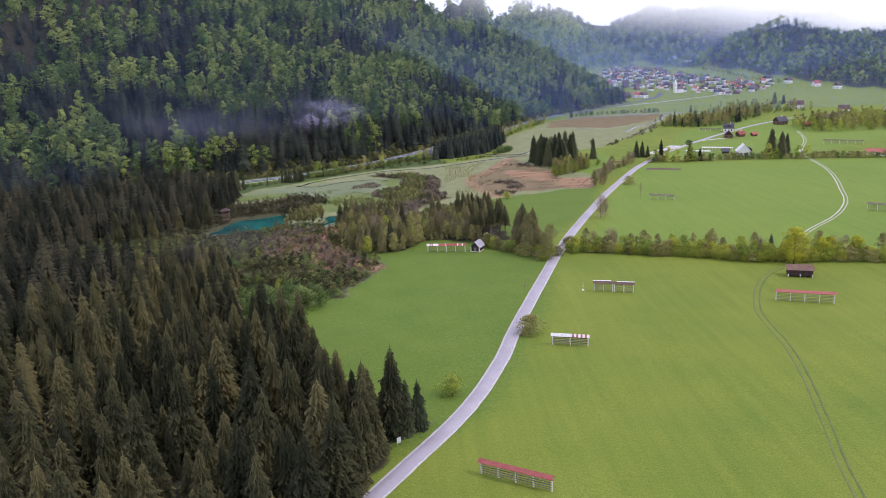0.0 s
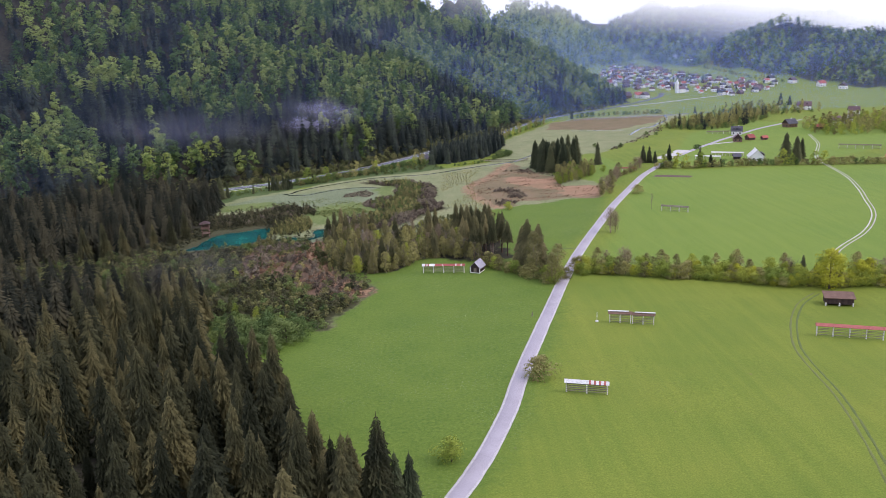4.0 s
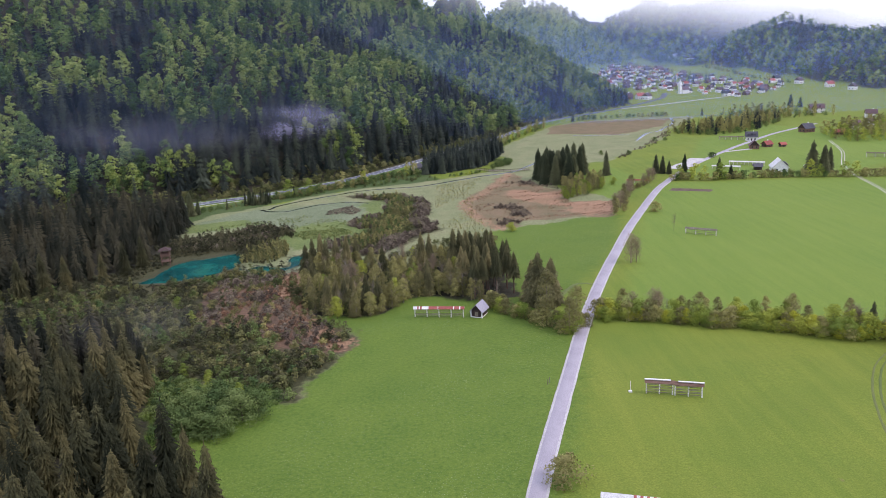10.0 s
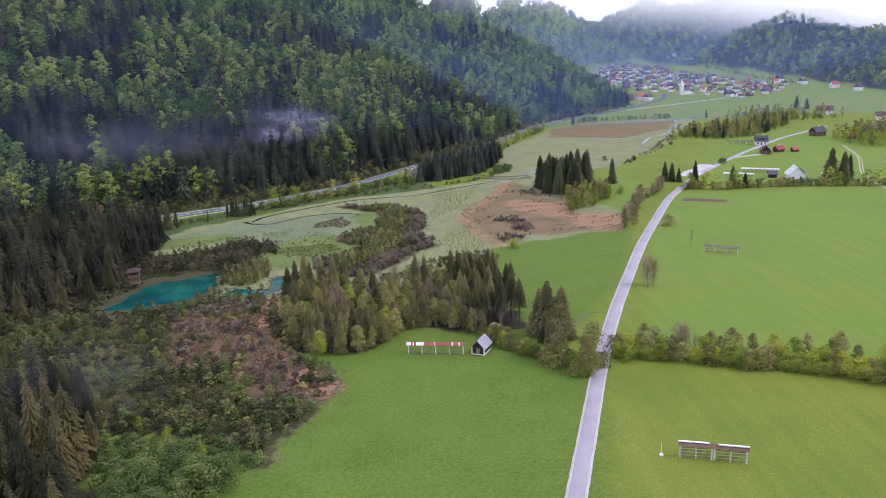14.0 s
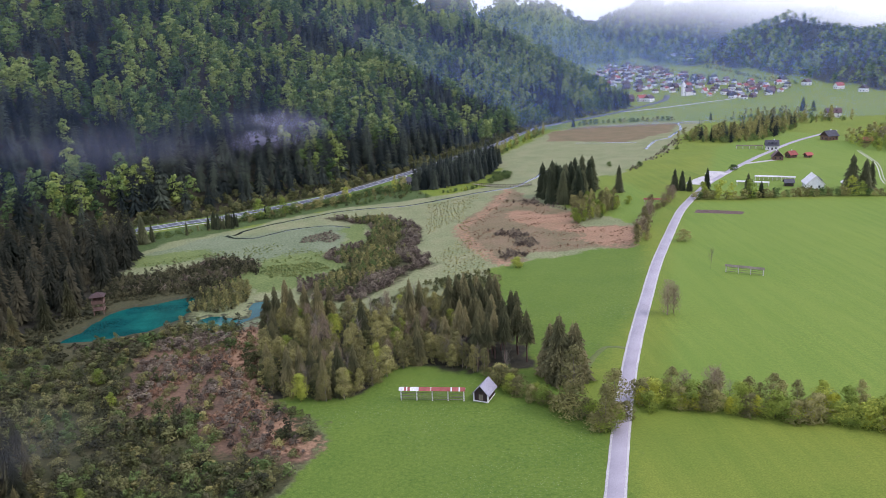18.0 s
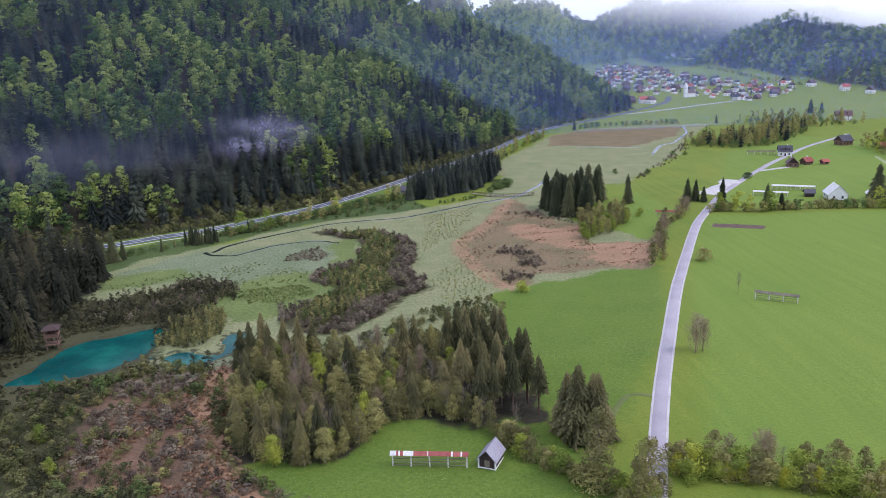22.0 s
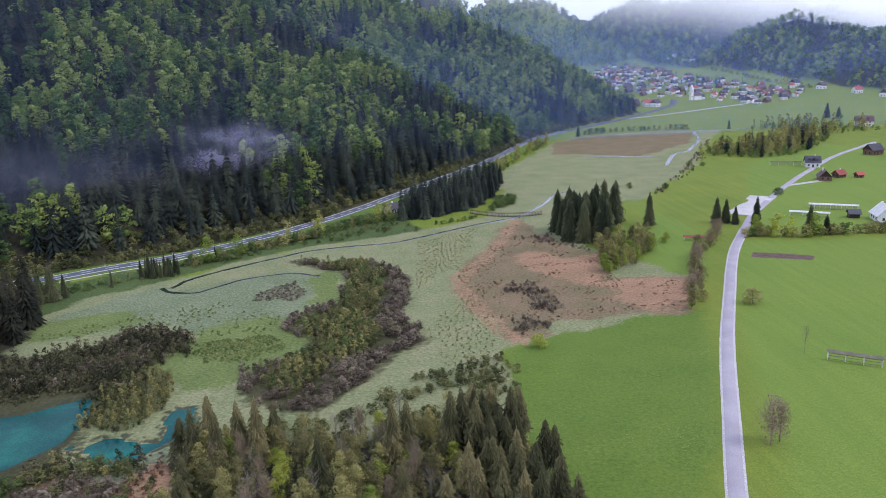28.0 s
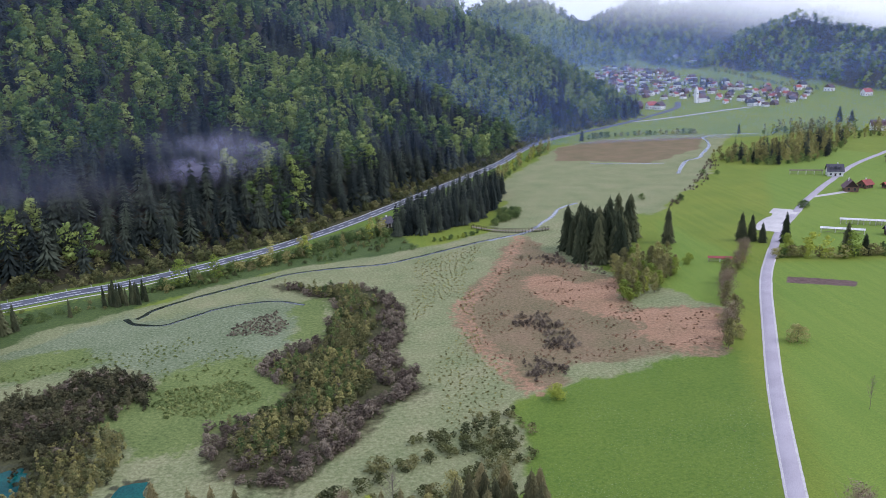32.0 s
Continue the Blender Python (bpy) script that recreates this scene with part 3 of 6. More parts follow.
tagged(ribbon("village_road", [(202.8, 822.4), (223.7, 830.2), (258.9, 847.6), (300.1, 869.3), (338.1, 886.4)], 5.0, 0.12, M_ASPHALT), "pale asphalt road into the village", "road", kind="structure")
tagged(ribbon("junction_track", [(49.4, 260.8), (45.2, 262.2), (38.9, 253.3), (32.5, 238.9)], 1.8, 0.05, M_RUT, uneven=0.3), "short worn grass track beside the lane", "path", kind="structure")
for off in (0.9, -0.9):
    tagged(ribbon("cart_track", [(111.8, 223.2), (125.6, 243.9), (145.3, 264.1), (158.3, 281.3), (166.8, 295.9), (175, 314.4), (185.8, 338.8), (195, 363.3), (200.8, 383.7), (204.8, 400.4), (215.2, 432.3), (240.7, 479.8), (259.3, 527.5)], 0.5, 0.05, M_TRACK, offset=off, uneven=0.15),
           "two pale narrow wheel ruts curving across the meadow", "path", kind="structure")
    tagged(ribbon("field_track", [(99.7, 205.8), (92.1, 198.5), (85, 187.5), (79, 174.2), (76.7, 165.3), (74.2, 147.8), (70.4, 132.1), (66.4, 118.9), (61, 101.9), (57.7, 89.1)], 0.55, 0.035, M_RUT, offset=off, uneven=0.35),
           "faint wheel tracks worn into the meadow grass", "path", kind="structure")
tagged(ribbon("gravel_lot", [(135.0, 448.2), (142.8, 457.5), (150.2, 466.5), (159.5, 479)], 14.0, 0.07, M_GRAVEL, step=5, uneven=0.10), "pale gravel parking area beside the lane", "parking lot", kind="structure")
tagged(ribbon("house_drive", [(180.8, 500.2), (190.1, 502.7), (200.8, 507.1)], 4.0, 0.06, M_GRAVEL), "short gravel drive to the timber house", "path", kind="structure")
tagged(ribbon("brook", [(52.9, 461.8), (44.5, 458.5), (35.1, 453.2), (16.4, 440.7), (1.7, 431.4), (-12.6, 429.2), (-26.3, 425.8), (-35.8, 419), (-47.3, 410.4), (-59, 400.3), (-63.4, 390.5)], 2.0, 0.03, M_STREAM, uneven=0.35, thick=0.06), "dark narrow brook winding along the marsh", "stream", kind="structure")
tagged(ribbon("brook_loop", [(-66.3, 391.1), (-62.6, 386.7), (-54.9, 384.4), (-49, 389.8), (-41.5, 396.8), (-29.6, 399.5), (-19.8, 394.8)], 1.6, 0.03, M_STREAM, uneven=0.4, thick=0.06, seed=3), "dark side loop of the brook in pale moss", "stream", kind="structure")
tagged(ribbon("stream", [(38.2, 454.1), (51.9, 462.6), (57.2, 468.3), (62, 477), (68.1, 487.7), (72.7, 499.1), (77.5, 505.7), (83.7, 510.7)], 1.9, 0.04, M_SHALLOW, uneven=0.45, thick=0.06, step=1.5), "bright shallow stream crossing the marsh", "stream", kind="structure")
tagged(ribbon("upper_stream", [(150.4, 570.5), (158.8, 588.8), (169.8, 609.6), (180.6, 619.2), (191.3, 637.7), (204.4, 661.8), (214.2, 687.2), (219.3, 706.6), (231.1, 717.7), (242.7, 717.8), (263.6, 715.6)], 2.6, 0.04, M_SHALLOW, uneven=0.5, thick=0.06, step=3), "bright meandering stream in the upper marsh", "stream", kind="structure")
tagged(ribbon("backwater", [(117, 615.8), (130.3, 611), (141.4, 609.5), (154.8, 602.8)], 2.6, 0.04, M_SHALLOW, uneven=0.5, thick=0.06, step=2, seed=5), "bright shallow backwater in the old reeds", "water", kind="structure")
a = np.vstack([np.array(p) for p in PONDS]) * K
(x0, y0), (x1, y1) = a.min(0) - 4, a.max(0) + 4
me = raw_mesh("pond_water", [(x0, y0, -0.42), (x1, y0, -0.42), (x1, y1, -0.42), (x0, y1, -0.42)], [(0, 1, 2, 3)])
me.materials.append(M_POND)
tagged(new("pond_water", me), "clear turquoise water of the spring ponds", "water", kind="structure")

# ---- trees ----


def spruce_shape(seed, h, r, whorls, per, twigs, low=0.10, plain=False):
    """Drooping whorls of boughs round a stem: corners and triangles."""
    g = np.random.RandomState(seed)
    v, f = [], []
    for i in range(whorls):
        t = (i + g.rand() * 0.6) / whorls
        z = h * (low + (0.96 - low) * t)
        reach = r * (1 - t) ** 0.66 * (0.75 + 0.45 * g.rand()) + 0.10
        turn = g.rand() * 6.28
        n = max(4, int(per * (1 - 0.45 * t)))
        for k in range(n):
            a = turn + 6.283 * (k + 0.5 * g.rand()) / n
            q = reach * (0.65 + 0.5 * g.rand())
            c, s = math.cos(a), math.sin(a)
            drop = q * (0.25 + 0.35 * (1 - t) + 0.2 * g.rand())
            w = q * (0.125 if plain or not twigs else 0.07) + 0.08
            o = len(v)
            up = 0.10 * q

            def at(d, side, dz):
                v.append((c * d - s * side, s * d + c * side, z + dz))

            at(0.02, 0, 0.15 * q)
            at(q * 0.55, w, -drop * 0.65)
            at(q * 0.55, 0, -drop * 0.35 + up)
            at(q * 0.55, -w, -drop * 0.65)
            at(q, 0, -drop)
            f += [(o, o + 1, o + 4), (o, o + 4, o + 3)] if plain else [(o, o + 1, o + 2), (o, o + 2, o + 3), (o + 1, o + 4, o + 2), (o + 2, o + 4, o + 3)]
            for j in range(twigs):
                k2 = 0.22 + 0.7 * (j + g.rand()) / twigs
                d = q * k2
                sd = (1 if j % 2 else -1) * (0.30 * q * (1.15 - k2) + 0.18 + 0.22 * g.rand())
                o = len(v)
                at(d * 0.86, 0, -drop * k2 + 0.12 * q * (1 - k2))
                at(d * 1.16, 0, -drop * k2)
                at(d * 1.12 + 0.1, sd, -drop * k2 - (0.25 + 0.45 * g.rand()))
                f.append((o, o + 1, o + 2))
    o = len(v)
    v += [(0.12, 0, h * 0.94), (-0.06, 0.1, h * 0.94), (-0.06, -0.1, h * 0.94), (0, 0, h * 1.02)]
    f += [(o, o + 1, o + 3), (o + 1, o + 2, o + 3), (o + 2, o, o + 3)]
    return np.array(v), np.array(f)


def leafy_shape(seed, h, r, lobes, leaves, size, low=0.25):
    """A crown of many loose leaf sprays gathered in uneven lobes."""
    g = np.random.RandomState(seed)
    v, f = [], []
    for i in range(lobes):
        t = (i + 0.5) / lobes
        a = g.rand() * 6.28
        prof = math.sin(math.pi * min(0.98, 0.18 + 0.8 * t)) ** 0.7
        d = r * 0.62 * prof * g.rand() ** 0.5
        cx, cy, cz = d * math.cos(a), d * math.sin(a), h * (low + (0.88 - low) * t)
        q = r * (0.34 + 0.26 * g.rand()) * (0.6 + 0.5 * prof)
        for k in range(leaves):
            n = g.normal(size=3)
            n /= np.linalg.norm(n)
            if n[2] < -0.5:
                n[2] *= -0.6
            c = np.array([cx, cy, cz]) + n * q * np.array([1, 1, 0.85]) * (0.65 + 0.45 * g.rand())
            u = np.cross(n + g.normal(size=3) * 0.45, (0.3, 0.2, 1))
            u /= np.linalg.norm(u) + 1e-6
            w = np.cross(u, n)
            s = size * (0.6 + 0.8 * g.rand())
            o = len(v)
            v += [c - u * s, c + u * s * 0.3 + w * s * 0.75, c + u * s * 0.7 - w * s * 0.6]
            f.append((o, o + 1, o + 2))
    return np.array(v), np.array(f)


def rod(v, f, a, b, ra, rb, sides=5):
    a, b = np.array(a, float), np.array(b, float)
    d = (b - a) / np.linalg.norm(b - a)
    u = np.cross(d, (0.31, 0.95, 0.1))
    u /= np.linalg.norm(u)
    w = np.cross(d, u)
    o = len(v)
    for k in range(sides):
        t = 6.283 * k / sides
        v.append(a + (u * math.cos(t) + w * math.sin(t)) * ra)
    for k in range(sides):
        t = 6.283 * k / sides
        v.append(b + (u * math.cos(t) + w * math.sin(t)) * rb)
    for k in range(sides):
        m = (k + 1) % sides
        f += [(o + k, o + m, o + sides + m), (o + k, o + sides + m, o + sides + k)]


def stem_shape(seed, h, r, limbs, spread, twigs=0):
    """A tapered trunk with limbs, and twigs on them."""
    g = np.random.RandomState(seed)
    v, f = [], []
    rod(v, f, (0, 0, -0.3), (0, 0, h * 0.5), r, r * 0.6, 6)
    rod(v, f, (0, 0, h * 0.5), (0.1, 0.05, h * 0.95), r * 0.6, r * 0.12, 5)
    for i in range(limbs):
        t = 0.25 + 0.6 * (i + g.rand()) / limbs
        a = i * 2.4 + g.rand()
        q = spread * (1 - 0.5 * t) * (0.7 + 0.5 * g.rand())
        tip = np.array([q * math.cos(a), q * math.sin(a), h * t + q * (0.7 + 0.5 * g.rand())])
        rod(v, f, (0, 0, h * t), tip, r * 0.35, r * 0.08, 4)
        for k in range(twigs):
            m = np.array([0, 0, h * t]) * (1 - (k + 1) / (twigs + 1)) + tip * (k + 1) / (twigs + 1)
            e = m + g.normal(size=3) * q * 0.28 + np.array([0, 0, q * 0.3])
            rod(v, f, m, e, r * 0.1, r * 0.035, 3)
    return np.array(v), np.array(f)


def shape_mesh(name, shape, material):
    me = raw_mesh(name, *shape)
    me.materials.append(material)
    return me


def part(name, mesh, material, parent, label=""):
    """Links a mesh as one part under a thing or a part."""
    if material and not mesh.materials:
        mesh.materials.append(material)
    ob = new(name, mesh)
    ob.parent = parent
    return tagged(ob, label)


def tree_kind(name, crown, trunk, bark, leaf, label, category):
    """One tree, to be copied: an Empty at its foot with trunk and crown. It is moved to its first place when copied."""
    root = new(name)
    part("trunk", shape_mesh("trunk", trunk, bark), None, root)
    if crown is not None:
        part("crown", shape_mesh("crown", crown, leaf), None, root)
    return tagged(root, label, category)


USED = set()


def plant(kind, x, y, size, turn=None, wide=None):
    """Stands a copy of a tree at a place of the plan."""
    X, Y = x * K, y * K
    turn = random.uniform(10.6, 642.3) if turn is None else turn
    m = pose(X, Y, ground_z(X, Y) - 0.05, 0, 0, turn)
    ob = kind if kind.name not in USED else copy_thing(kind, m)
    USED.add(kind.name)
    ob.matrix_basis = m
    w = size * (wide or random.uniform(0.88, 1.15))
    ob.scale = (w, w, size)
    return ob


SPRUCES = [tree_kind("spruce", spruce_shape(i, 22, 3.7 + 0.35 * i, 40, 14, 6), stem_shape(i, 19, 0.26, 4, 0.8), M_BARK, M_CONED, "tall coned spruce with drooping brown-green boughs in the valley forest", "tree") for i in range(4)]
DARKS = [tree_kind("spruce", spruce_shape(20 + i, 20, 4.0 + 0.35 * i, 38, 15, 6), stem_shape(i, 19, 0.26, 4, 0.8), M_BARK, M_DEEP, "dark green spruce with dense boughs standing in the valley", "tree") for i in range(3)]
BUDS = [tree_kind("alder", leafy_shape(40 + i, 14, 3.3, 20, 105, 0.25, 0.10), stem_shape(40 + i, 13.5, 0.17, 10, 2.6, 2), M_BIRCH, M_BUD, "slender olive-brown alder coming into bud", "tree") for i in range(4)]
GREENS = [tree_kind("ash_tree", leafy_shape(50 + i, 11, 3.6, 18, 110, 0.27, 0.08), stem_shape(50 + i, 10, 0.18, 8, 2.4, 1), M_BARK, M_FRESH, "young tree in fresh light green leaf", "tree") for i in range(3)]
GOLDS = [tree_kind("maple", leafy_shape(60 + i, 11, 4.4, 26, 120, 0.26, 0.08), stem_shape(60 + i, 10, 0.22, 9, 2.6, 1), M_BARK, M_GOLD, "bright yellow-green maple in the hedge", "tree") for i in range(1)]
BUSHES = [tree_kind("bush", leafy_shape(70 + i, 4.6, 2.9, 13, 110, 0.19, 0.04), stem_shape(70 + i, 3.6, 0.08, 9, 1.8, 1), M_BARK, m, t, "bush") for i, (m, t) in enumerate([(M_BUD, "olive-brown budding hedge bush"), (M_FRESH, "light green leafy hedge bush"), (M_WILLOW, "rounded green willow bush at the wet edge")])]
BARES = [tree_kind("bare_tree", None, stem_shape(80 + i, 10, 0.15, 22, 2.9, 9), M_BIRCH, None, "pale leafless tree with fine upright branches", "tree") for i in range(2)]

BROWNS = [tree_kind("bare_tree", leafy_shape(84 + i, 12.5, 4.4, 30, 46, 0.17, 0.08), stem_shape(84 + i, 11, 0.24, 30, 3.8, 11), M_TWIG, M_TWIG, "brown leafless tree with a broad fan of fine branches", "tree") for i in range(2)]
OPENS = [tree_kind("spruce", spruce_shape(95 + i, 20, 4.9, 38, 15, 6), stem_shape(95 + i, 18, 0.28, 4, 0.8), M_BARK, M_SUNLIT, "broad olive-brown spruce with boughs lightened as if sunlit at the meadow's edge", "tree") for i in range(2)]
TALLS = [tree_kind("spruce", spruce_shape(90 + i, 22, 3.2, 30, 12, 6, 0.44), stem_shape(90 + i, 20, 0.30, 3, 0.6), M_REDBARK, M_SUNLIT, "tall spruce with a bare reddish trunk and a high crown", "tree") for i in range(2)]

scatter = np.random.RandomState(11)


def fill(poly, gap, jitter=0.4, seed=0):
    """Places spread over an outline of the plan, about gap apart."""
    g = np.random.RandomState(seed)
    a = np.array(poly, float)
    (x0, y0), (x1, y1) = a.min(0), a.max(0)
    x, y = np.meshgrid(np.arange(x0, x1, gap), np.arange(y0, y1, gap))
    x = x + (np.arange(x.shape[0]) % 2)[:, None] * gap / 2
    x, y = x.ravel() + g.uniform(-jitter, jitter, x.size) * gap, y.ravel() + g.uniform(-jitter, jitter, x.size) * gap
    ok = inside(poly, x, y) > 0
    return x[ok], y[ok]


def stuff(name, shapes, x, y, sizes, material, label, category, sink=0.1, wide=(0.85, 1.2), seed=5):
    """Many plants as one object: the shapes in turn, at places of the plan."""
    g = np.random.RandomState(seed)
    x, y = np.asarray(x), np.asarray(y)
    z = height(x, y) * K - sink
    which, turn, w, tone = g.randint(0, len(shapes), len(x)), g.rand(len(x)) * 6.283, g.uniform(*wide, len(x)) * sizes, g.rand(len(x))
    vs, fs, ts, o = [], [], [], 0
    for i, (sv, sf) in enumerate(shapes):
        k = np.nonzero(which == i)[0]
        if not len(k):
            continue
        c, s = np.cos(turn[k])[:, None], np.sin(turn[k])[:, None]
        vx = (sv[None, :, 0] * c - sv[None, :, 1] * s) * w[k][:, None] + x[k][:, None] * K
        vy = (sv[None, :, 0] * s + sv[None, :, 1] * c) * w[k][:, None] + y[k][:, None] * K
        vz = sv[None, :, 2] * sizes[k][:, None] + z[k][:, None]
        vs.append(np.stack([vx, vy, vz], -1).reshape(-1, 3))
        fs.append((sf[None] + (np.arange(len(k)) * len(sv))[:, None, None] + o).reshape(-1, 3))
        ts.append(np.repeat(tone[k], len(sv)))
        o += len(k) * len(sv)
    me = raw_mesh(name, np.concatenate(vs), np.concatenate(fs), np.concatenate(ts))
    me.materials.append(material)
    return tagged(new(name, me), label, category, kind="stuff")


# the valley forest: the nearer trees singly, the rest together
x, y = (np.concatenate(q) for q in zip(fill(FOREST, 5.1, 0.46, 1), fill(FOREST_BACK, 5.6, 0.46, 2)))
keep = (x > -0.56 * y - 25) & (y > 62)
x, y = x[keep], y[keep]
near = np.argsort(np.hypot(x + 34, (y - 118) * 0.6))
for i in near[:150]:
    plant(SPRUCES[i % 4], x[i], y[i], float(scatter.choice([0.55, 0.72, 0.86, 0.98, 1.1]) * scatter.uniform(0.92, 1.08)))
EDGE_SPRUCE = [spruce_shape(105 + i, 22, 3.7 + 0.3 * i, 30, 12, 3) for i in range(4)]
next_trees, rest = near[150:340], near[340:]
stuff("forest", EDGE_SPRUCE, x[next_trees], y[next_trees], scatter.uniform(0.55, 1.15, len(next_trees)), M_CONED, "brown-green coned spruces of the valley forest", "forest", seed=8)
MID_SPRUCE = [spruce_shape(100 + i, 22, 3.7 + 0.35 * i, 20, 12, 0) for i in range(4)]
stuff("forest", MID_SPRUCE, x[rest], y[rest], scatter.uniform(0.55, 1.15, len(rest)), M_SHADY, "dense brown-green spruce forest darkened as if in shade on the valley floor", "forest")

for q, s in (((-5.2, 118.9), 0.72), ((-3.2, 120), 0.66), ((-7.3, 117.4), 0.6)):
    plant(DARKS[random.randrange(3)], *q, s)
for q, s in (((-10, 112), 0.62), ((-12.5, 106), 0.6), ((-15, 117), 0.75), ((-14.5, 123), 0.7), ((-9, 118), 0.6), ((-17.5, 128), 0.7), ((-16, 101), 0.62), ((-19, 110), 0.8), ((-11.5, 120.5), 0.55)):
    plant(SPRUCES[random.randrange(4)], *q, s)
for q, s in (((-22.4, 103.5), 0.85), ((-20.5, 109.3), 0.8), ((-27.2, 104.9), 0.7), ((-16.6, 104.6), 0.6)):
    plant(BARES[random.randrange(2)], *q, s)
for q, s in (((-29.2, 99.9), 0.45), ((-24.9, 99.3), 0.5), ((-33, 103), 0.4), ((-13.7, 103.9), 0.42), ((-18.6, 99.5), 0.4)):
    plant(SPRUCES[random.randrange(4)], *q, s, wide=s * 1.1)
for q, s in (((-37.8, 101.2), 0.4), ((-26.2, 118.1), 0.5), ((-14.7, 100.5), 0.35), ((-32, 112.9), 0.4)):
    plant(GREENS[0], *q, s)

# the hillside forest
hx, hy = [], []
for gap, lo, hi in ((5.5, 0, 130), (7.4, 130, 330)):
    a, b = np.meshgrid(np.arange(-420, 225, gap), np.arange(330, 1250, gap))
    a, b = a.ravel() + scatter.uniform(-0.45, 0.45, a.size) * gap, b.ravel() + scatter.uniform(-0.45, 0.45, a.size) * gap
    d1, d2 = along(FOOT, a, b), along(SPUR, a, b)
    ok = (d1 > lo + 1.5) & (d1 <= hi) & (d2 > 1) & (0.62 * d2 > 0.55 * d1 - 40) & (a > -0.56 * b - 60)
    hx.append(a[ok])
    hy.append(b[ok])
hx, hy = np.concatenate(hx), np.concatenate(hy)
leafy = 1.05 * lumps(hx * 1.0, hy * 0.7, 80, 3) + 0.42 * scatter.normal(size=len(hx)) + 0.40 * soft(along(FOOT, hx, hy), 6, 60) + 0.50 * soft(hy, 560, 760) > 0.50
HILL_SPRUCE = [spruce_shape(120 + i, 22, 4.4 + 0.3 * i, 15, 12, 0, plain=True) for i in range(5)]
HILL_BEECH = [leafy_shape(130 + i, 19.5, 5.8, 8, 44, 0.84, 0.05) for i in range(5)]
stuff("hill_spruces", HILL_SPRUCE, hx[~leafy], hy[~leafy], scatter.uniform(0.7, 1.2, (~leafy).sum()), M_SPRUCE, "dark spruces covering the steep hillside", "forest")
stuff("hill_beeches", HILL_BEECH, hx[leafy], hy[leafy], scatter.uniform(0.75, 1.25, leafy.sum()), M_BEECH, "light green beeches in young leaf on the steep hillside", "forest")

fx, fy = np.meshgrid(np.arange(-260, 190, 2.3), np.arange(330, 830, 2.3))
fx, fy = fx.ravel() + scatter.uniform(-1, 1, fx.size), fy.ravel() + scatter.uniform(-1, 1, fx.size)
fd = along(FOOT, fx, fy)
ok = (fd > np.where(fx < -20, -8.0, -4.5)) & (fd < 9 + 3 * lumps(fx, fy, 40, 2)) & (scatter.rand(len(fx)) < 0.6)
SKIRT = [leafy_shape(160 + i, 3.4, 2.4, 7, 24, 0.42, 0.05) for i in range(4)]
stuff("hill_scrub", SKIRT, fx[ok], fy[ok], scatter.uniform(0.5, 1.5, ok.sum()), M_OLIVE, "dark olive scrub along the foot of the hill", "shrubs")

# the far range and the knoll behind the spur
a, b = np.meshgrid(np.arange(60, 1250, 10.0), np.arange(560, 2150, 10.0))
a, b = a.ravel() + scatter.uniform(-4.2, 4.2, a.size), b.ravel() + scatter.uniform(-4.2, 4.2, a.size)
d3 = along(RANGE, a, b)
hill2 = np.maximum(np.exp(-(((a - 235) / 150) ** 2 + ((b - 1680) / 230) ** 2)), np.exp(-(((a - 95) / 105) ** 2 + ((b - 1720) / 190) ** 2)))
ok = ((d3 > 0) & (d3 < 640) & (a < 0.68 * b + 40)) | ((hill2 > 0.08) & (b < 1720) & (along(SPUR, a, b) < 10) & (d3 < 5))
a, b = a[ok], b[ok]
leafy = 0.8 * lumps(a, b, 130, 3) + 0.5 * scatter.normal(size=len(a)) + 0.7 * (1 - soft(d3[ok], 0, 90)) > 0.30
FAR_SPRUCE = [spruce_shape(140 + i, 24, 6.4, 5, 5, 0) for i in range(3)]
FAR_BEECH = [leafy_shape(150 + i, 19, 7.4, 6, 9, 2.2, 0.1) for i in range(3)]
stuff("far_spruces", FAR_SPRUCE, a[~leafy], b[~leafy], scatter.uniform(0.7, 1.2, (~leafy).sum()), M_SPRUCE, "dark spruce forest on the far mountains under cloud", "forest")
stuff("far_beeches", FAR_BEECH, a[leafy], b[leafy], scatter.uniform(0.7, 1.2, leafy.sum()), M_BEECH, "light green woods on the far mountains", "forest")
# single spruces, groves and hedges
def row(points, gap, seed=0, spread=0.6):
    """Places along a line of the plan."""
    g = np.random.RandomState(seed)
    c = smooth_line(points, gap * K) / K
    return c + g.uniform(-spread, spread, c.shape)


def grow(kinds, weights, places, lo, hi, group, seed=1):
    g = np.random.RandomState(seed)
    w = np.cumsum(weights) / np.sum(weights)
    for q in places:
        family = kinds[int(np.searchsorted(w, g.rand()))]
        tagged(plant(family[g.randint(len(family))], q[0], q[1], float(g.uniform(lo, hi))), group=group)


FAR_KINDS = {"bud": ([leafy_shape(300 + i, 14, 3.4, 12, 30, 0.5, 0.04) for i in range(3)], M_BUD), "green": ([leafy_shape(310 + i, 11, 3.9, 11, 32, 0.48, 0.04) for i in range(3)], M_FRESH),
             "dark": ([spruce_shape(320 + i, 20, 4.2, 15, 10, 0, plain=True) for i in range(3)], M_SPRUCE), "willow": ([leafy_shape(330 + i, 4.6, 3.0, 9, 34, 0.36, 0.03) for i in range(3)], M_WILLOW), "low": ([leafy_shape(340 + i, 4.6, 3.0, 9, 34, 0.36, 0.03) for i in range(3)], M_BUD)}


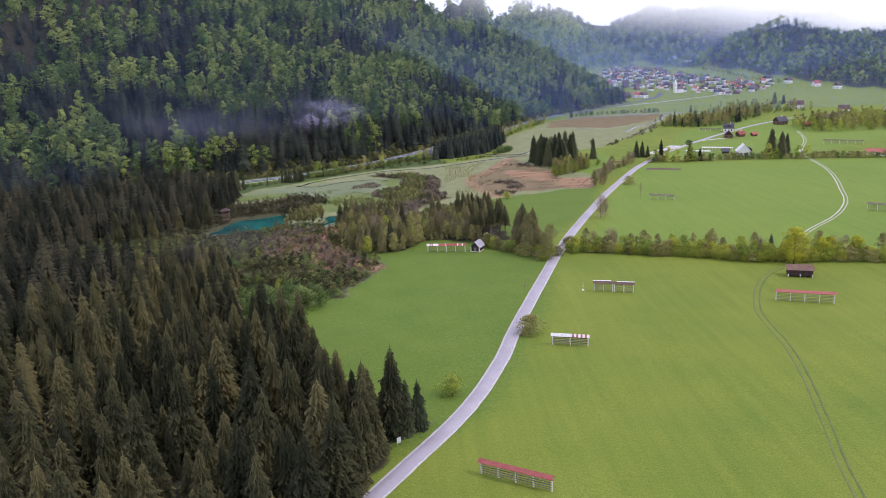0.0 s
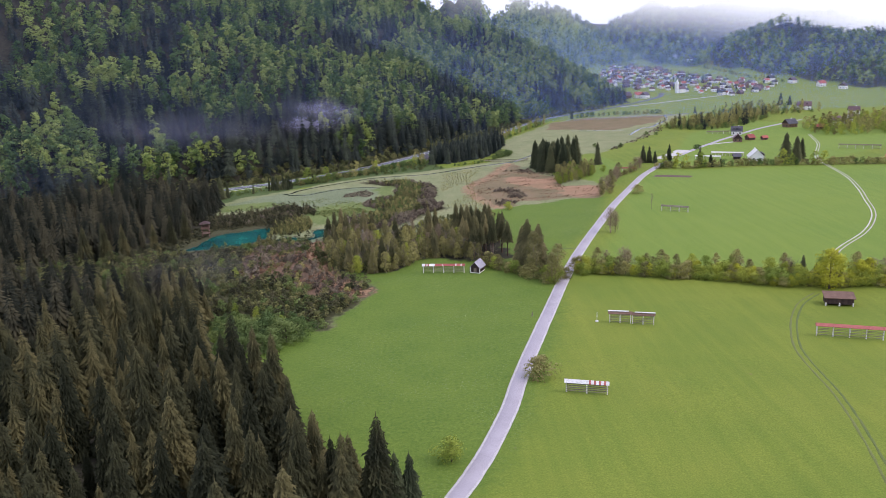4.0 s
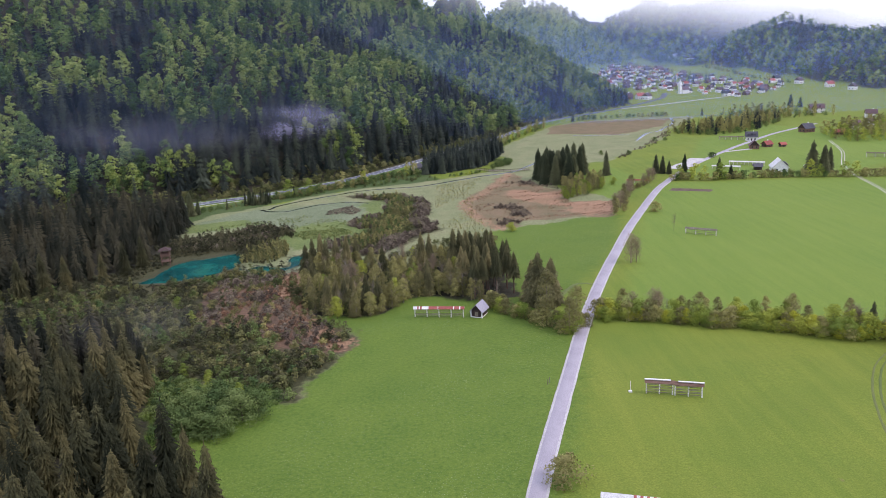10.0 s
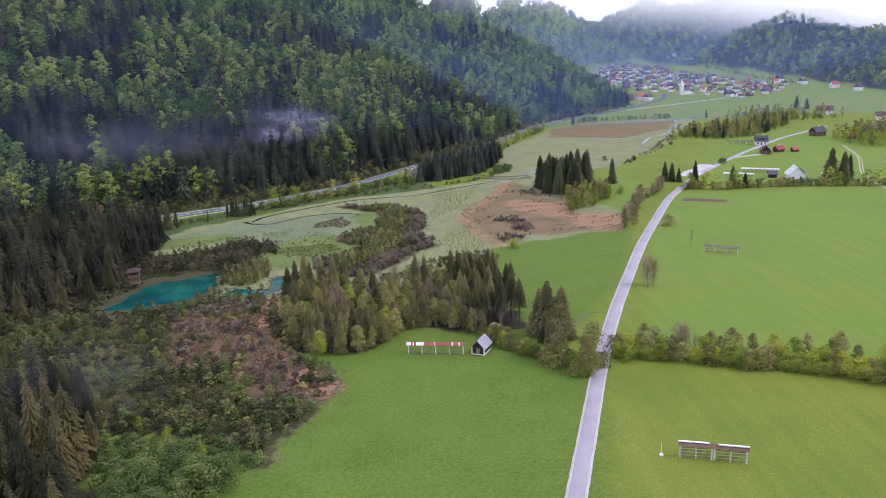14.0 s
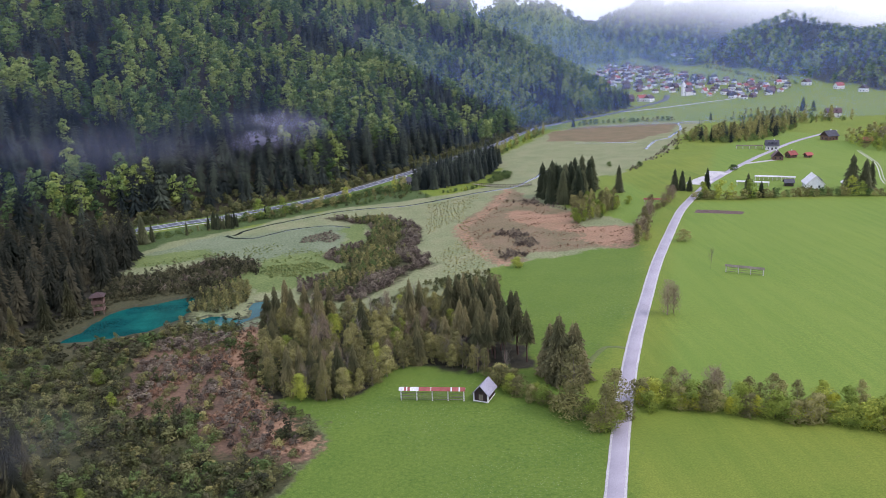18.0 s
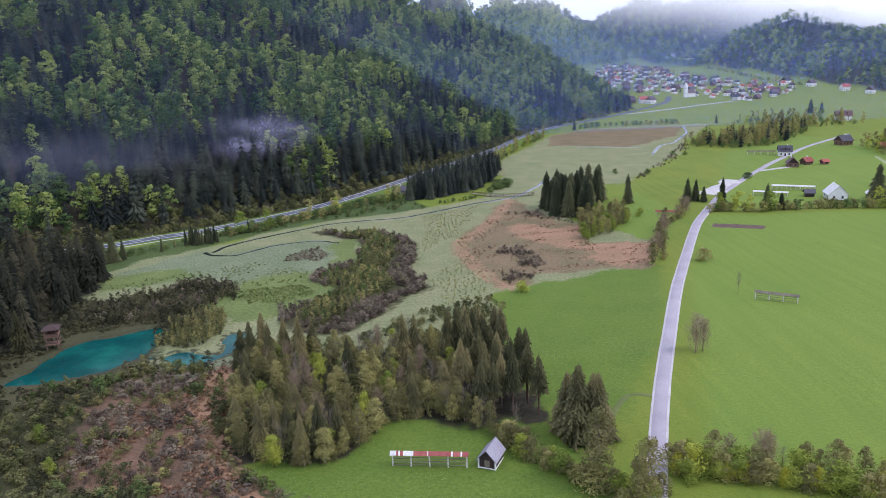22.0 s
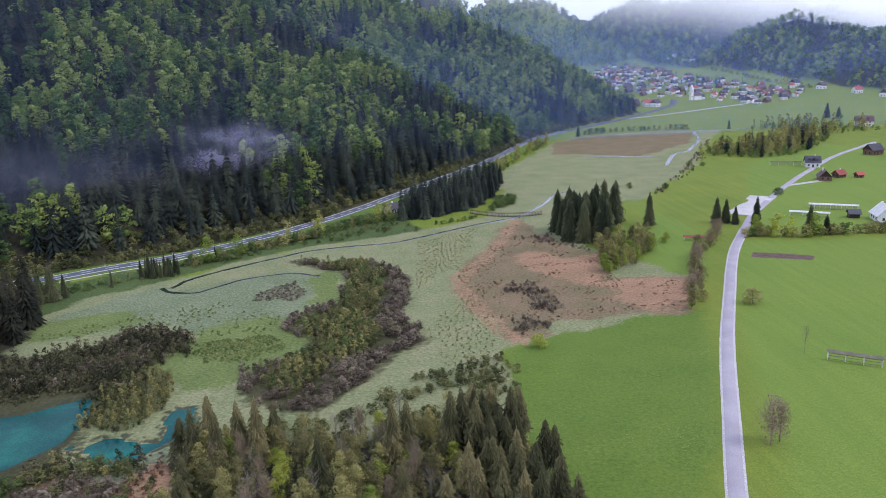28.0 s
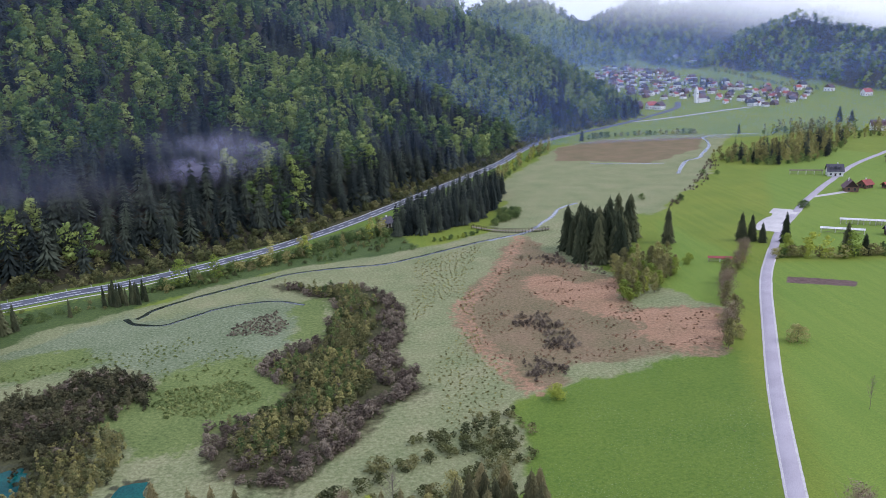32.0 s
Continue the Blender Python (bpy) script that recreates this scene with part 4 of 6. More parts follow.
def far_grow(kinds, weights, places, lo, hi, label, seed=1):
    """A far wood or hedge: each kind of tree in it as one object."""
    g = np.random.RandomState(seed)
    q = np.array(list(places))
    which = g.choice(len(kinds), len(q), p=np.array(weights) / np.sum(weights))
    for i, k in enumerate(kinds):
        p = q[which == i]
        if len(p):
            stuff("far_trees", FAR_KINDS[k][0], p[:, 0], p[:, 1], g.uniform(lo, hi, len(p)), FAR_KINDS[k][1], label, "trees", seed=seed + i)


SAPLING = [leafy_shape(220 + i, 5.0, 1.3, 11, 20, 0.22, 0.06) for i in range(4)]
gx2, gy2 = fill(GROVE, 3.9, 0.42, 4)
for q in zip(gx2, gy2):
    east = q[0] > 12.0 + 0.06 * (q[1] - 254) and q[1] > 254
    back = 1.0 - 0.12 * min(1.0, max(0.0, (q[1] - 262) / 30))
    chance = random.random()
    if east:
        tagged(plant(TALLS[random.randrange(2)], *q, random.uniform(0.72, 0.88) * back, wide=random.uniform(1.0, 1.2)), group="grove trees")
    elif chance < 0.06:
        tagged(plant(OPENS[random.randrange(2)], *q, random.uniform(0.55, 0.7)), group="grove trees")
    elif chance < 0.20:
        tagged(plant(BARES[random.randrange(2)], *q, random.uniform(0.8, 1.1)), group="grove trees")
    elif chance < 0.30:
        tagged(plant(BROWNS[random.randrange(2)], *q, random.uniform(0.7, 0.95), wide=0.7), group="grove trees")
    else:
        k = random.choice(BUDS + BUDS + BUDS + GREENS)
        tagged(plant(k, *q, random.uniform(0.58, 0.86) * back), group="grove trees")
ux, uy = fill(GROVE, 2.1, 0.48, 75)
clear = (ux < 13) | (uy > 272)
ux, uy = ux[clear], uy[clear]
pick = np.random.RandomState(76).rand(len(ux))
stuff("undergrowth", SAPLING, ux[pick < 0.45], uy[pick < 0.45], 0.7 + 1.1 * pick[pick < 0.45], M_BUD, "olive-brown undergrowth of the grove", "shrubs")
stuff("undergrowth", SAPLING, ux[pick > 0.62], uy[pick > 0.62], 0.4 + 1.0 * pick[pick > 0.62], M_OLIVE, "dark olive undergrowth of the grove", "shrubs")
for q, s in (((-30.6, 284), 0.9), ((-28.6, 287.6), 0.95), ((-26.6, 283.2), 0.88), ((-24, 287.6), 0.85), ((-20.6, 286.2), 0.92), ((-17.9, 287.8), 0.8), ((2.0, 281), 0.98), ((4.4, 283), 0.9), ((11.6, 282), 1.0), ((13.6, 285.3), 0.92), ((-9.3, 274), 0.85), ((-22.7, 248.1), 0.8), ((-20.7, 250.8), 0.72), ((-16.7, 252), 0.6), ((-12.5, 246.2), 0.85), ((-9.6, 248.4), 0.74), ((-15.4, 245), 0.7)):
    plant(OPENS[random.randrange(2)], *q, s * 0.95, wide=0.78)
for q, s in (((31.4, 246.6), 1.12), ((34.6, 246.0), 1.0), ((30.2, 249.8), 0.9), ((34.9, 250.5), 0.85)):
    plant(OPENS[random.randrange(2)], *q, s * 0.92, wide=1.08)
for q, s in (((9.5, 256.3), 1.0), ((12.6, 255.8), 1.05), ((15.5, 253.1), 0.9), ((21.5, 251.7), 0.75), ((33.5, 242.6), 0.7)):
    plant(BARES[random.randrange(2)], *q, s)
grow([BUSHES[0:1], BUSHES[1:2], BUDS], [6, 3, 1], row([(19.4, 246.6), (24.3, 240.2), (30.4, 232), (35.4, 225.4), (39.6, 229.9)], 1.3, 3, 1.2), 0.8, 1.5, "hedge beside the lane", 5)
grow([BUSHES[0:1], BUDS, GREENS], [3, 2, 1], row([(-19.7, 243.2), (-9.8, 245.5), (-1.7, 255.5), (6.4, 259.5), (13.4, 254.8), (18.4, 250.1)], 2.2, 31, 0.7), 0.5, 0.9, "grove trees", 6)
HEDGE = [(45.3, 234.6), (49.9, 232.4), (59.1, 229.5), (67.5, 224.9), (74.7, 223.5), (82, 219.5), (88.2, 215.6), (94.5, 212.5), (100.9, 212.8), (111.5, 209.9), (126.5, 206.4), (144.7, 198.5), (161, 190.4)]
grow([BUSHES[0:1], BUSHES[1:2]], [4, 6], row(HEDGE, 1.6, 7, 1.0), 0.95, 1.7, "hedge across the meadow", 7)
grow([BUDS, GREENS, BARES, BROWNS, BUSHES[0:1]], [4, 4, 1, 2, 2], row([(a + 0.5, b + 2.6) for a, b in HEDGE], 2.0, 8, 1.5), 0.45, 1.08, "hedge across the meadow", 8)
grow([BUDS, BROWNS, BUSHES[0:1]], [4, 3, 3], row([(a + 1.0, b + 4.8) for a, b in HEDGE[2:8]], 2.6, 9, 1.4), 0.5, 0.85, "hedge across the meadow", 9)
grow([GOLDS], [1], row(HEDGE, 7.5, 84, 1.2), 0.4, 0.68, "hedge across the meadow", 84)
plant(GOLDS[0], 104.3, 208.6, 1.45, wide=1.12)
plant(DARKS[0], 100.5, 215.4, 0.55)
plant(DARKS[1], 97.8, 216.2, 0.42)
for q in ((112.6, 210), (115.9, 211), (122.8, 209.7)):
    plant(GOLDS[0], *q, 0.95)
plant(GREENS[2], 47.2, 237.4, 0.55)
plant(BUSHES[1], 45, 231.5, 1.15)
plant(BUSHES[0], 22, 163.6, 1.5, wide=1.3)
plant(BUSHES[1], 3.1, 132.7, 1.3, wide=1.15)
plant(BUSHES[1], 35, 328.3, 1.05, wide=1.1)
plant(BUSHES[0], 94.1, 349.1, 1.35)
plant(BARES[0], 90.3, 316.6, 0.95, wide=0.5)
plant(BROWNS[0], 65.1, 280.6, 1.1, wide=1.05)
plant(BROWNS[1], 67.0, 281.4, 0.9, wide=0.8)
for q in zip(*fill([(61.5, 438), (63.5, 421), (74, 416), (80, 424), (78, 433), (72, 440)], 2.9, 0.4, 80)):
    plant(DARKS[random.randrange(3)], *q, random.uniform(0.85, 1.2), wide=random.uniform(0.9, 1.15))
for q, s in (((77.7, 441), 1.3), ((79.7, 435.2), 1.1), ((82.1, 446), 1.32), ((84.6, 443.2), 1.2), ((87, 448), 1.25), ((96.9, 438.4), 1.0)):
    plant(DARKS[random.randrange(3)], *q, s * 0.92, wide=s * 0.8)
grow([BUDS, GREENS[:1], BUSHES[2:3]], [5, 2, 2], zip(*fill([(64.3, 378.8), (74.4, 386.8), (86.4, 400.2), (89.9, 416), (81.4, 418.2), (70.8, 415.1), (66.2, 397.6)], 2.9, 0.4, 6)), 0.55, 0.85, "alders by the spruces", 10)
grow([BUDS, BROWNS, BUSHES[0:1]], [2, 3, 3], row([(78.5, 347.1), (83.5, 358.8), (87.9, 371.2), (92.5, 382.9), (98, 394.7), (105.7, 406), (114.7, 419.2)], 2.2, 12, 1.3), 0.5, 0.95, "bushes along the lane", 11)
plant(BUSHES[1], 94.1, 413.1, 1.1)
for q, s in (((121.5, 436.5), 0.72), ((124.6, 435.6), 0.68), ((127, 433), 0.5), ((134.3, 431.8), 0.75), ((144.7, 414.3), 0.76), ((149.9, 413.1), 0.5), ((191.5, 418.2), 1.15), ((196.8, 417.2), 1.0), ((200.4, 419), 0.9)):
    plant(DARKS[random.randrange(3)], *q, s)
plant(GREENS[0], 126.5, 416.5, 1.0, wide=0.9)
plant(BUSHES[2], 130.1, 419.5, 1.0)
BACKHEDGE = [(122.3, 414.9), (133.1, 412.9), (140.9, 411.3), (153.1, 412), (165.4, 411.7), (183.3, 407.7), (200.3, 403.5), (223.2, 399.1), (246.3, 392.4)]
far_grow(["low", "willow", "green"], [5, 3, 1], row(BACKHEDGE, 1.8, 13, 0.7), 0.85, 1.35, "hedge of bushes behind the far meadow", 12)
sx, sy = fill([(5.7, 464.8), (17.9, 467.5), (33.5, 480.5), (45.3, 498), (57.8, 540.9), (50.7, 553.9), (34.6, 533.2), (14.3, 500), (6.9, 483)], 3.4, 0.4, 7)
stuff("spruce_strip", MID_SPRUCE, sx, sy, scatter.uniform(0.62, 0.88, len(sx)), M_SPRUCE, "dark spruce strip beside the highway", "forest")
far_grow(["willow", "low", "green", "bud"], [7, 3, 0.6, 0.4], row([(-64, 415.4), (-47.3, 428.8), (-36.5, 439.7), (-27.6, 445.1), (-16.5, 457), (-5.4, 466.5), (1.7, 468.3)], 1.0, 14, 2.4), 0.6, 1.25, "green bushes along the highway", 14)
far_grow(["bud", "green"], [1, 1], row([(-4.4, 467.4), (-0.3, 471.6), (2.7, 468.5)], 2.5, 15, 1.0), 0.7, 0.95, "green bushes along the highway", 15)
grow([BUSHES[2:3]], [1], zip(*fill([(42.8, 474.9), (54.5, 487.2), (57.9, 500.1), (49.6, 500.5), (45, 485.8)], 2.6, 0.4, 9)), 0.7, 1.1, "willows at the brook", 16)
grow([BUSHES[2:3], BUSHES[1:2]], [3, 1], row([(19.8, 456.5), (28, 460.4), (36.3, 465.2)], 1.6, 16, 0.8), 0.4, 0.6, "willows at the brook", 17)
for q in zip(*fill([(-77, 402.5), (-75, 407.5), (-66, 409), (-63.5, 403.5), (-70, 401)], 2.0, 0.4, 87)):
    plant(DARKS[random.randrange(3)], *q, random.uniform(0.36, 0.56), wide=random.uniform(0.5, 0.66))
for q, s in (((-95, 384.4), 0.78), ((-97.6, 382), 0.7), ((-92.4, 386.6), 0.55), ((-99, 386), 0.6), ((-82, 395), 0.4), ((-56.2, 418.2), 0.42)):
    plant(DARKS[random.randrange(3)], *q, s, wide=s * 1.25)
far_grow(["bud", "dark", "willow"], [5, 0.8, 5], zip(*fill([(182.3, 602.7), (195.6, 586.5), (214, 578.6), (234.1, 590.8), (266.2, 621.1), (290.5, 654.3), (279.1, 675.1), (231.7, 638.4), (196.6, 620.2)], 4.2, 0.4, 8)), 0.7, 1.05, "mixed budding trees beyond the marsh", 18)
far_grow(["bud", "green", "willow"], [3, 1, 5], zip(*fill([(258.9, 712.9), (304.6, 659.9), (345.2, 676.5), (333.1, 723.8), (292.1, 740.3)], 6.5, 0.4, 18)), 0.7, 1.1, "mixed budding trees beyond the marsh", 19)
far_grow(["bud", "green"], [3, 2], zip(*fill([(259, 519.9), (275.1, 510.6), (345.6, 518.3), (394.1, 561), (348.3, 612.9), (302.8, 584.9), (271.8, 562.3)], 6.5, 0.4, 19)), 0.75, 1.15, "mixed trees on the far valley side", 20)
far_grow(["willow", "low"], [3, 2], row([(144.2, 721.9), (164.7, 731.2), (187.5, 732), (222, 727.1)], 3.6, 20, 1.5), 0.8, 1.5, "bushes at the edge of the upper marsh", 21)
for q, s in (((137.3, 715), 0.6), ((250.9, 721), 0.5), ((349.1, 763.2), 0.9), ((355, 756.7), 0.7)):
    plant(DARKS[random.randrange(3)], *q, s)
far_grow(["bud", "willow", "green"], [3, 3, 1], row([(56, 554.9), (64.1, 585), (75.6, 616.4), (89.2, 644.9), (105.4, 677.8)], 2.6, 21, 2.2), 0.5, 1.0, "bushes and trees below the highway", 22)
for q, s in (((111.9, 510.8), 0.9), ((127.1, 506.2), 0.9), ((160.3, 563.2), 0.9), ((167.1, 562.4), 0.7), ((166, 479.7), 1.0), ((168.2, 481.8), 0.9)):
    plant(BUSHES[2], *q, s)
for q in zip(*fill([(-47.5, 184), (-39, 180.5), (-31, 185.5), (-29.5, 191), (-34, 199), (-45, 198)], 3.3, 0.4, 71)):
    plant(BUSHES[2], *q, random.uniform(1.15, 1.75))

# scrub, sedge and young trees of the wetland
LOW_BUSH = [leafy_shape(200 + i, 2.1, 1.5, 7, 20, 0.24, 0.05) for i in range(5)]
TUSSOCK = [leafy_shape(210 + i, 0.55, 0.6, 3, 11, 0.22, 0.1) for i in range(4)]


def brush(name, poly, gap, lo, hi, material, label, shapes, seed, chance=None, avoid=None):
    x, y = fill(poly, gap, 0.48, seed)
    k = inside(poly, x, y) + 2.2 * lumps(x, y, 11, 3) > 0.6
    x, y = x[k], y[k]
    if avoid:
        k = inside(avoid, x, y) + 4 * lumps(x, y, 17, 3) < 0
        x, y = x[k], y[k]
    if chance:
        k = lumps(x, y, chance[0], 3) > chance[1]
        x, y = x[k], y[k]
    g = np.random.RandomState(seed)
    return stuff(name, shapes, x, y, g.uniform(lo, hi, len(x)), material, label, "shrubs", 0.05, seed=seed)


ROUND_BUSH = [leafy_shape(230 + i, 2.6, 2.0, 9, 30, 0.24, 0.04) for i in range(5)]
brush("scrub", ISLE, 1.25, 0.5, 1.5, M_HEATH, "grey-brown leafless scrub on the marsh island", LOW_BUSH, 41, (14, -0.45), ISLE_CORE)
brush("scrub", ISLE_CORE, 2.2, 0.5, 1.2, M_HEATH, "grey-brown leafless scrub among the young trees", LOW_BUSH, 77, (12, 0.0))
brush("scrub", ISLE_CORE, 1.3, 0.7, 1.5, M_OLIVE, "olive budding scrub on the marsh island", LOW_BUSH, 42, (16, -0.3))
brush("young_trees", ISLE_CORE, 2.0, 0.5, 1.1, M_WILLOW, "green young trees on the marsh island", SAPLING, 90, (12, 0.0))
brush("young_trees", ISLE_CORE, 2.0, 0.5, 1.15, M_BUD, "slender budding young trees on the marsh island", SAPLING, 63, (14, -0.2))
brush("young_trees", ISLE, 3.4, 0.4, 0.9, M_OLIVE, "olive young trees on the marsh island", SAPLING, 72, (18, 0.0))
brush("scrub", DARK_ISLE, 1.5, 0.6, 1.3, M_HEATH, "dark brown scrub beside the ponds", LOW_BUSH, 43, (18, -0.1))
brush("scrub", DARK_ISLE, 1.5, 0.6, 1.5, M_MURK, "dark olive scrub beside the ponds", LOW_BUSH, 74, (14, -0.4))
brush("sedge", [(-45.5, 342.7), (-28.4, 348.4), (-22.6, 337.4), (-31.3, 329.6), (-41.8, 329.4)], 1.0, 0.8, 1.6, M_SEDGE, "bright green sedge hummocks in the fen", TUSSOCK, 66)
brush("young_trees", DARK_ISLE, 2.4, 0.6, 1.2, M_MURK, "olive young trees beside the ponds", SAPLING, 44)
brush("scrub", BROWN_SCRUB, 1.8, 0.5, 1.4, M_HEATH, "brown scrub between the forest and the meadow", LOW_BUSH, 45, (16, -0.1))
brush("scrub", BROWN_SCRUB, 3.2, 0.5, 1.1, M_OLIVE, "olive bushes among the brown scrub", ROUND_BUSH, 78, (14, 0.0))
brush("sedge", BROWN_SCRUB, 1.2, 0.8, 1.8, M_RUST, "rust-brown sedge among the scrub", TUSSOCK, 48, (18, 0.1))
brush("scrub", SCRUBLAND, 2.5, 0.5, 1.5, M_OLIVE, "dark olive rounded scrub between the forest and the meadow", ROUND_BUSH, 46, (30, -0.45), BROWN_SCRUB)
brush("scrub", SCRUBLAND, 3.0, 0.5, 1.4, M_WILLOW, "green willow scrub between the forest and the meadow", ROUND_BUSH, 47, (34, 0.05), BROWN_SCRUB)
brush("scrub", SCRUBLAND, 4.6, 0.5, 1.1, M_BUD, "light olive young shrubs between the forest and the meadow", ROUND_BUSH, 62, (30, -0.1))
brush("scrub", [(-60, 213), (-53, 196), (-47, 184), (-30, 191), (-24, 197.5), (-34, 205)], 2.0, 0.6, 1.5, M_WILLOW, "green willow scrub at the meadow's corner", ROUND_BUSH, 73)
brush("scrub", SCRUBLAND, 3.6, 0.6, 1.6, M_MURK, "dark twiggy scrub between the forest and the meadow", ROUND_BUSH, 85, (26, -0.1), BROWN_SCRUB)
brush("young_trees", SCRUBLAND, 3.6, 0.6, 1.5, M_MURK, "dark slender young trees in the scrub", SAPLING, 86, (30, 0.0), BROWN_SCRUB)
brush("young_trees", SCRUBLAND, 5.4, 0.6, 1.4, M_OLIVE, "slender young trees in the scrub", SAPLING, 64, (44, 0.0))
brush("young_trees", [(-92, 330), (-76, 336), (-67, 327), (-55, 312), (-57, 320), (-62, 321), (-82, 316)], 1.9, 0.5, 1.0, M_MURK, "olive young trees beside the ponds", SAPLING, 67)
BETWEEN = [(-57, 300), (-58, 318), (-51, 329), (-44, 323), (-42, 310), (-46, 301)]
brush("young_trees", BETWEEN, 1.9, 0.4, 0.95, M_BUD, "pale budding young trees between the ponds", SAPLING, 68)
brush("young_trees", BETWEEN, 1.7, 0.4, 1.0, M_OLIVE, "olive young trees between the ponds", SAPLING, 88)
brush("scrub", BETWEEN, 2.0, 0.4, 1.0, M_MURK, "dark low scrub between the ponds", LOW_BUSH, 89)
brush("sedge", [(-100, 268), (-92, 322), (-60, 325), (-52, 312), (-57, 300), (-62, 318), (-80, 313), (-85, 286), (-77, 282), (-62, 288), (-56, 284), (-70, 277)], 1.1, 0.8, 1.9, M_MURK, "dark olive sedge on the pond's bank", TUSSOCK, 69, (14, -0.5))
brush("scrub", [(-104, 268), (-86, 278), (-84, 284), (-92, 293), (-108, 290)], 2.0, 0.6, 1.3, M_MURK, "olive scrub on the pond's bank", ROUND_BUSH, 65)
for q, s in (((-67.1, 219.9), 0.8), ((-64.4, 224.3), 0.6), ((-55.9, 207.1), 0.75), ((-62.2, 213.3), 0.85), ((-69.5, 226), 0.6), ((-54, 203), 0.6), ((-73, 229.5), 0.7), ((-60.5, 219), 0.5), ((-100.9, 276.2), 0.8), ((-106.3, 274.3), 0.9), ((-112, 272), 0.85), ((-93, 283), 0.7), ((-90.5, 294), 0.75), ((-88.5, 304), 0.7)):
    plant(SPRUCES[random.randrange(4)], *q, s)
for q, s in (((-42.3, 205.4), 0.55), ((-56.8, 245.4), 0.5), ((-63.8, 257.7), 0.5), ((-49, 211), 0.5), ((-35.3, 200.2), 0.45)):
    plant(GREENS[random.randrange(3)], *q, s)
brush("sedge", REEDS, 1.5, 0.4, 1.0, M_RUST, "rust-brown sedge tussocks in the reed bed", TUSSOCK, 49, (16, 0.2))
for poly, k in (([(31.5, 378), (42, 377.5), (47, 367), (46, 350), (38, 350), (37, 362), (32, 370)], 50), ([(30.5, 348), (38, 348.5), (41.5, 340), (40, 335), (32, 336.5)], 81)):
    brush("scrub", poly, 1.1, 0.4, 0.85, M_HEATH, "brown scrub clumps in the reed bed", LOW_BUSH, k, (8, -0.2))
brush("scrub", [(43.9, 430.3), (60.6, 432.7), (66.6, 416.3), (70.5, 404.9), (62.2, 409), (50, 422.8)], 1.8, 0.4, 0.9, M_HEATH, "brown scrub at the edge of the reed bed", LOW_BUSH, 51, (18, -0.3))
brush("sedge", [(-37, 289.8), (-26.6, 247), (-21.8, 242.2), (-31.7, 234.8), (-41.3, 261.2), (-46.9, 277.4)], 1.2, 0.8, 1.8, M_RUST, "rust-brown sedge beside the grove", TUSSOCK, 52)
brush("sedge", [(-36.7, 373.7), (-35.4, 386.8), (-26.5, 391.1), (-21.8, 378.7), (-24.9, 372)], 0.9, 0.7, 1.3, M_HEATH, "dark sedge tussocks in pale moss", TUSSOCK, 53)
brush("sedge", [(-52.6, 288.6), (-39.1, 279.7), (-35.9, 291.6), (-41.9, 291.2)], 1.3, 0.7, 1.3, M_HEATH, "dark sedge tussocks beside the pond", TUSSOCK, 54)
brush("sedge", [(-87.1, 355.5), (-67.8, 365.5), (-53, 379.9), (-26, 362), (-28.4, 342.3), (-44, 343.9), (-65, 361), (-82.5, 348.2)], 1.5, 0.5, 1.1, M_SEDGE, "green sedge tussocks in the fen", TUSSOCK, 55, (22, 0.0))
brush("sedge", [(9.7, 342.8), (22.3, 374.1), (20.6, 393.7), (8.2, 375.7), (10.2, 432.3), (38.2, 453.3), (27.1, 414.6), (25.1, 354.3), (27.8, 331), (13.3, 312.8)], 1.4, 0.4, 0.9, M_BUD, "pale sedge tussocks in the marsh", TUSSOCK, 56)
brush("scrub", [(-60.5, 286.3), (-54.7, 281.8), (-46.8, 285.8), (-39.1, 278), (-35, 290.1), (-41.2, 271.2), (-54.7, 273.5), (-79.8, 278.1), (-74, 282.7)], 1.6, 0.5, 0.9, M_HEATH, "brown scrub on the pond's bank", LOW_BUSH, 57)
brush("scrub", [(-62, 320.9), (-54.2, 320.1), (-52.4, 306.9), (-44.6, 304.3), (-42.5, 314.6), (-52.1, 326.8)], 2.2, 0.6, 1.1, M_BUD, "olive scrub on the pond's bank", LOW_BUSH, 58)
brush("scrub", [(-92.5, 326.3), (-83.2, 317.3), (-68.7, 323.7), (-65.6, 335.4), (-82.8, 340.1)], 1.8, 0.8, 1.5, M_MURK, "olive scrub behind the large pond", LOW_BUSH, 59)
brush("scrub", [(5.3, 315.3), (15.4, 319.6), (25.7, 327.5), (29.7, 320.9), (25.4, 303.6), (19.3, 309.9)], 2.2, 0.6, 1.3, M_OLIVE, "olive scrub behind the grove", LOW_BUSH, 60)
brush("scrub", [(-33, 292), (-20, 299), (-6, 302), (10, 316), (24, 323), (26, 300), (18, 291), (-10, 289)], 2.4, 0.5, 1.3, M_OLIVE, "low olive scrub behind the grove", ROUND_BUSH, 79, (16, -0.2))
brush("scrub", [(145.7, 531.1), (172, 572.7), (187, 605.5), (180.1, 607.8), (165.3, 575.2), (141.4, 537.7), (113.5, 489.6), (117.8, 490.2)], 2.4, 0.5, 1.0, M_HEATH, "brown scrub at the edge of the upper marsh", LOW_BUSH, 61, (30, -0.2))


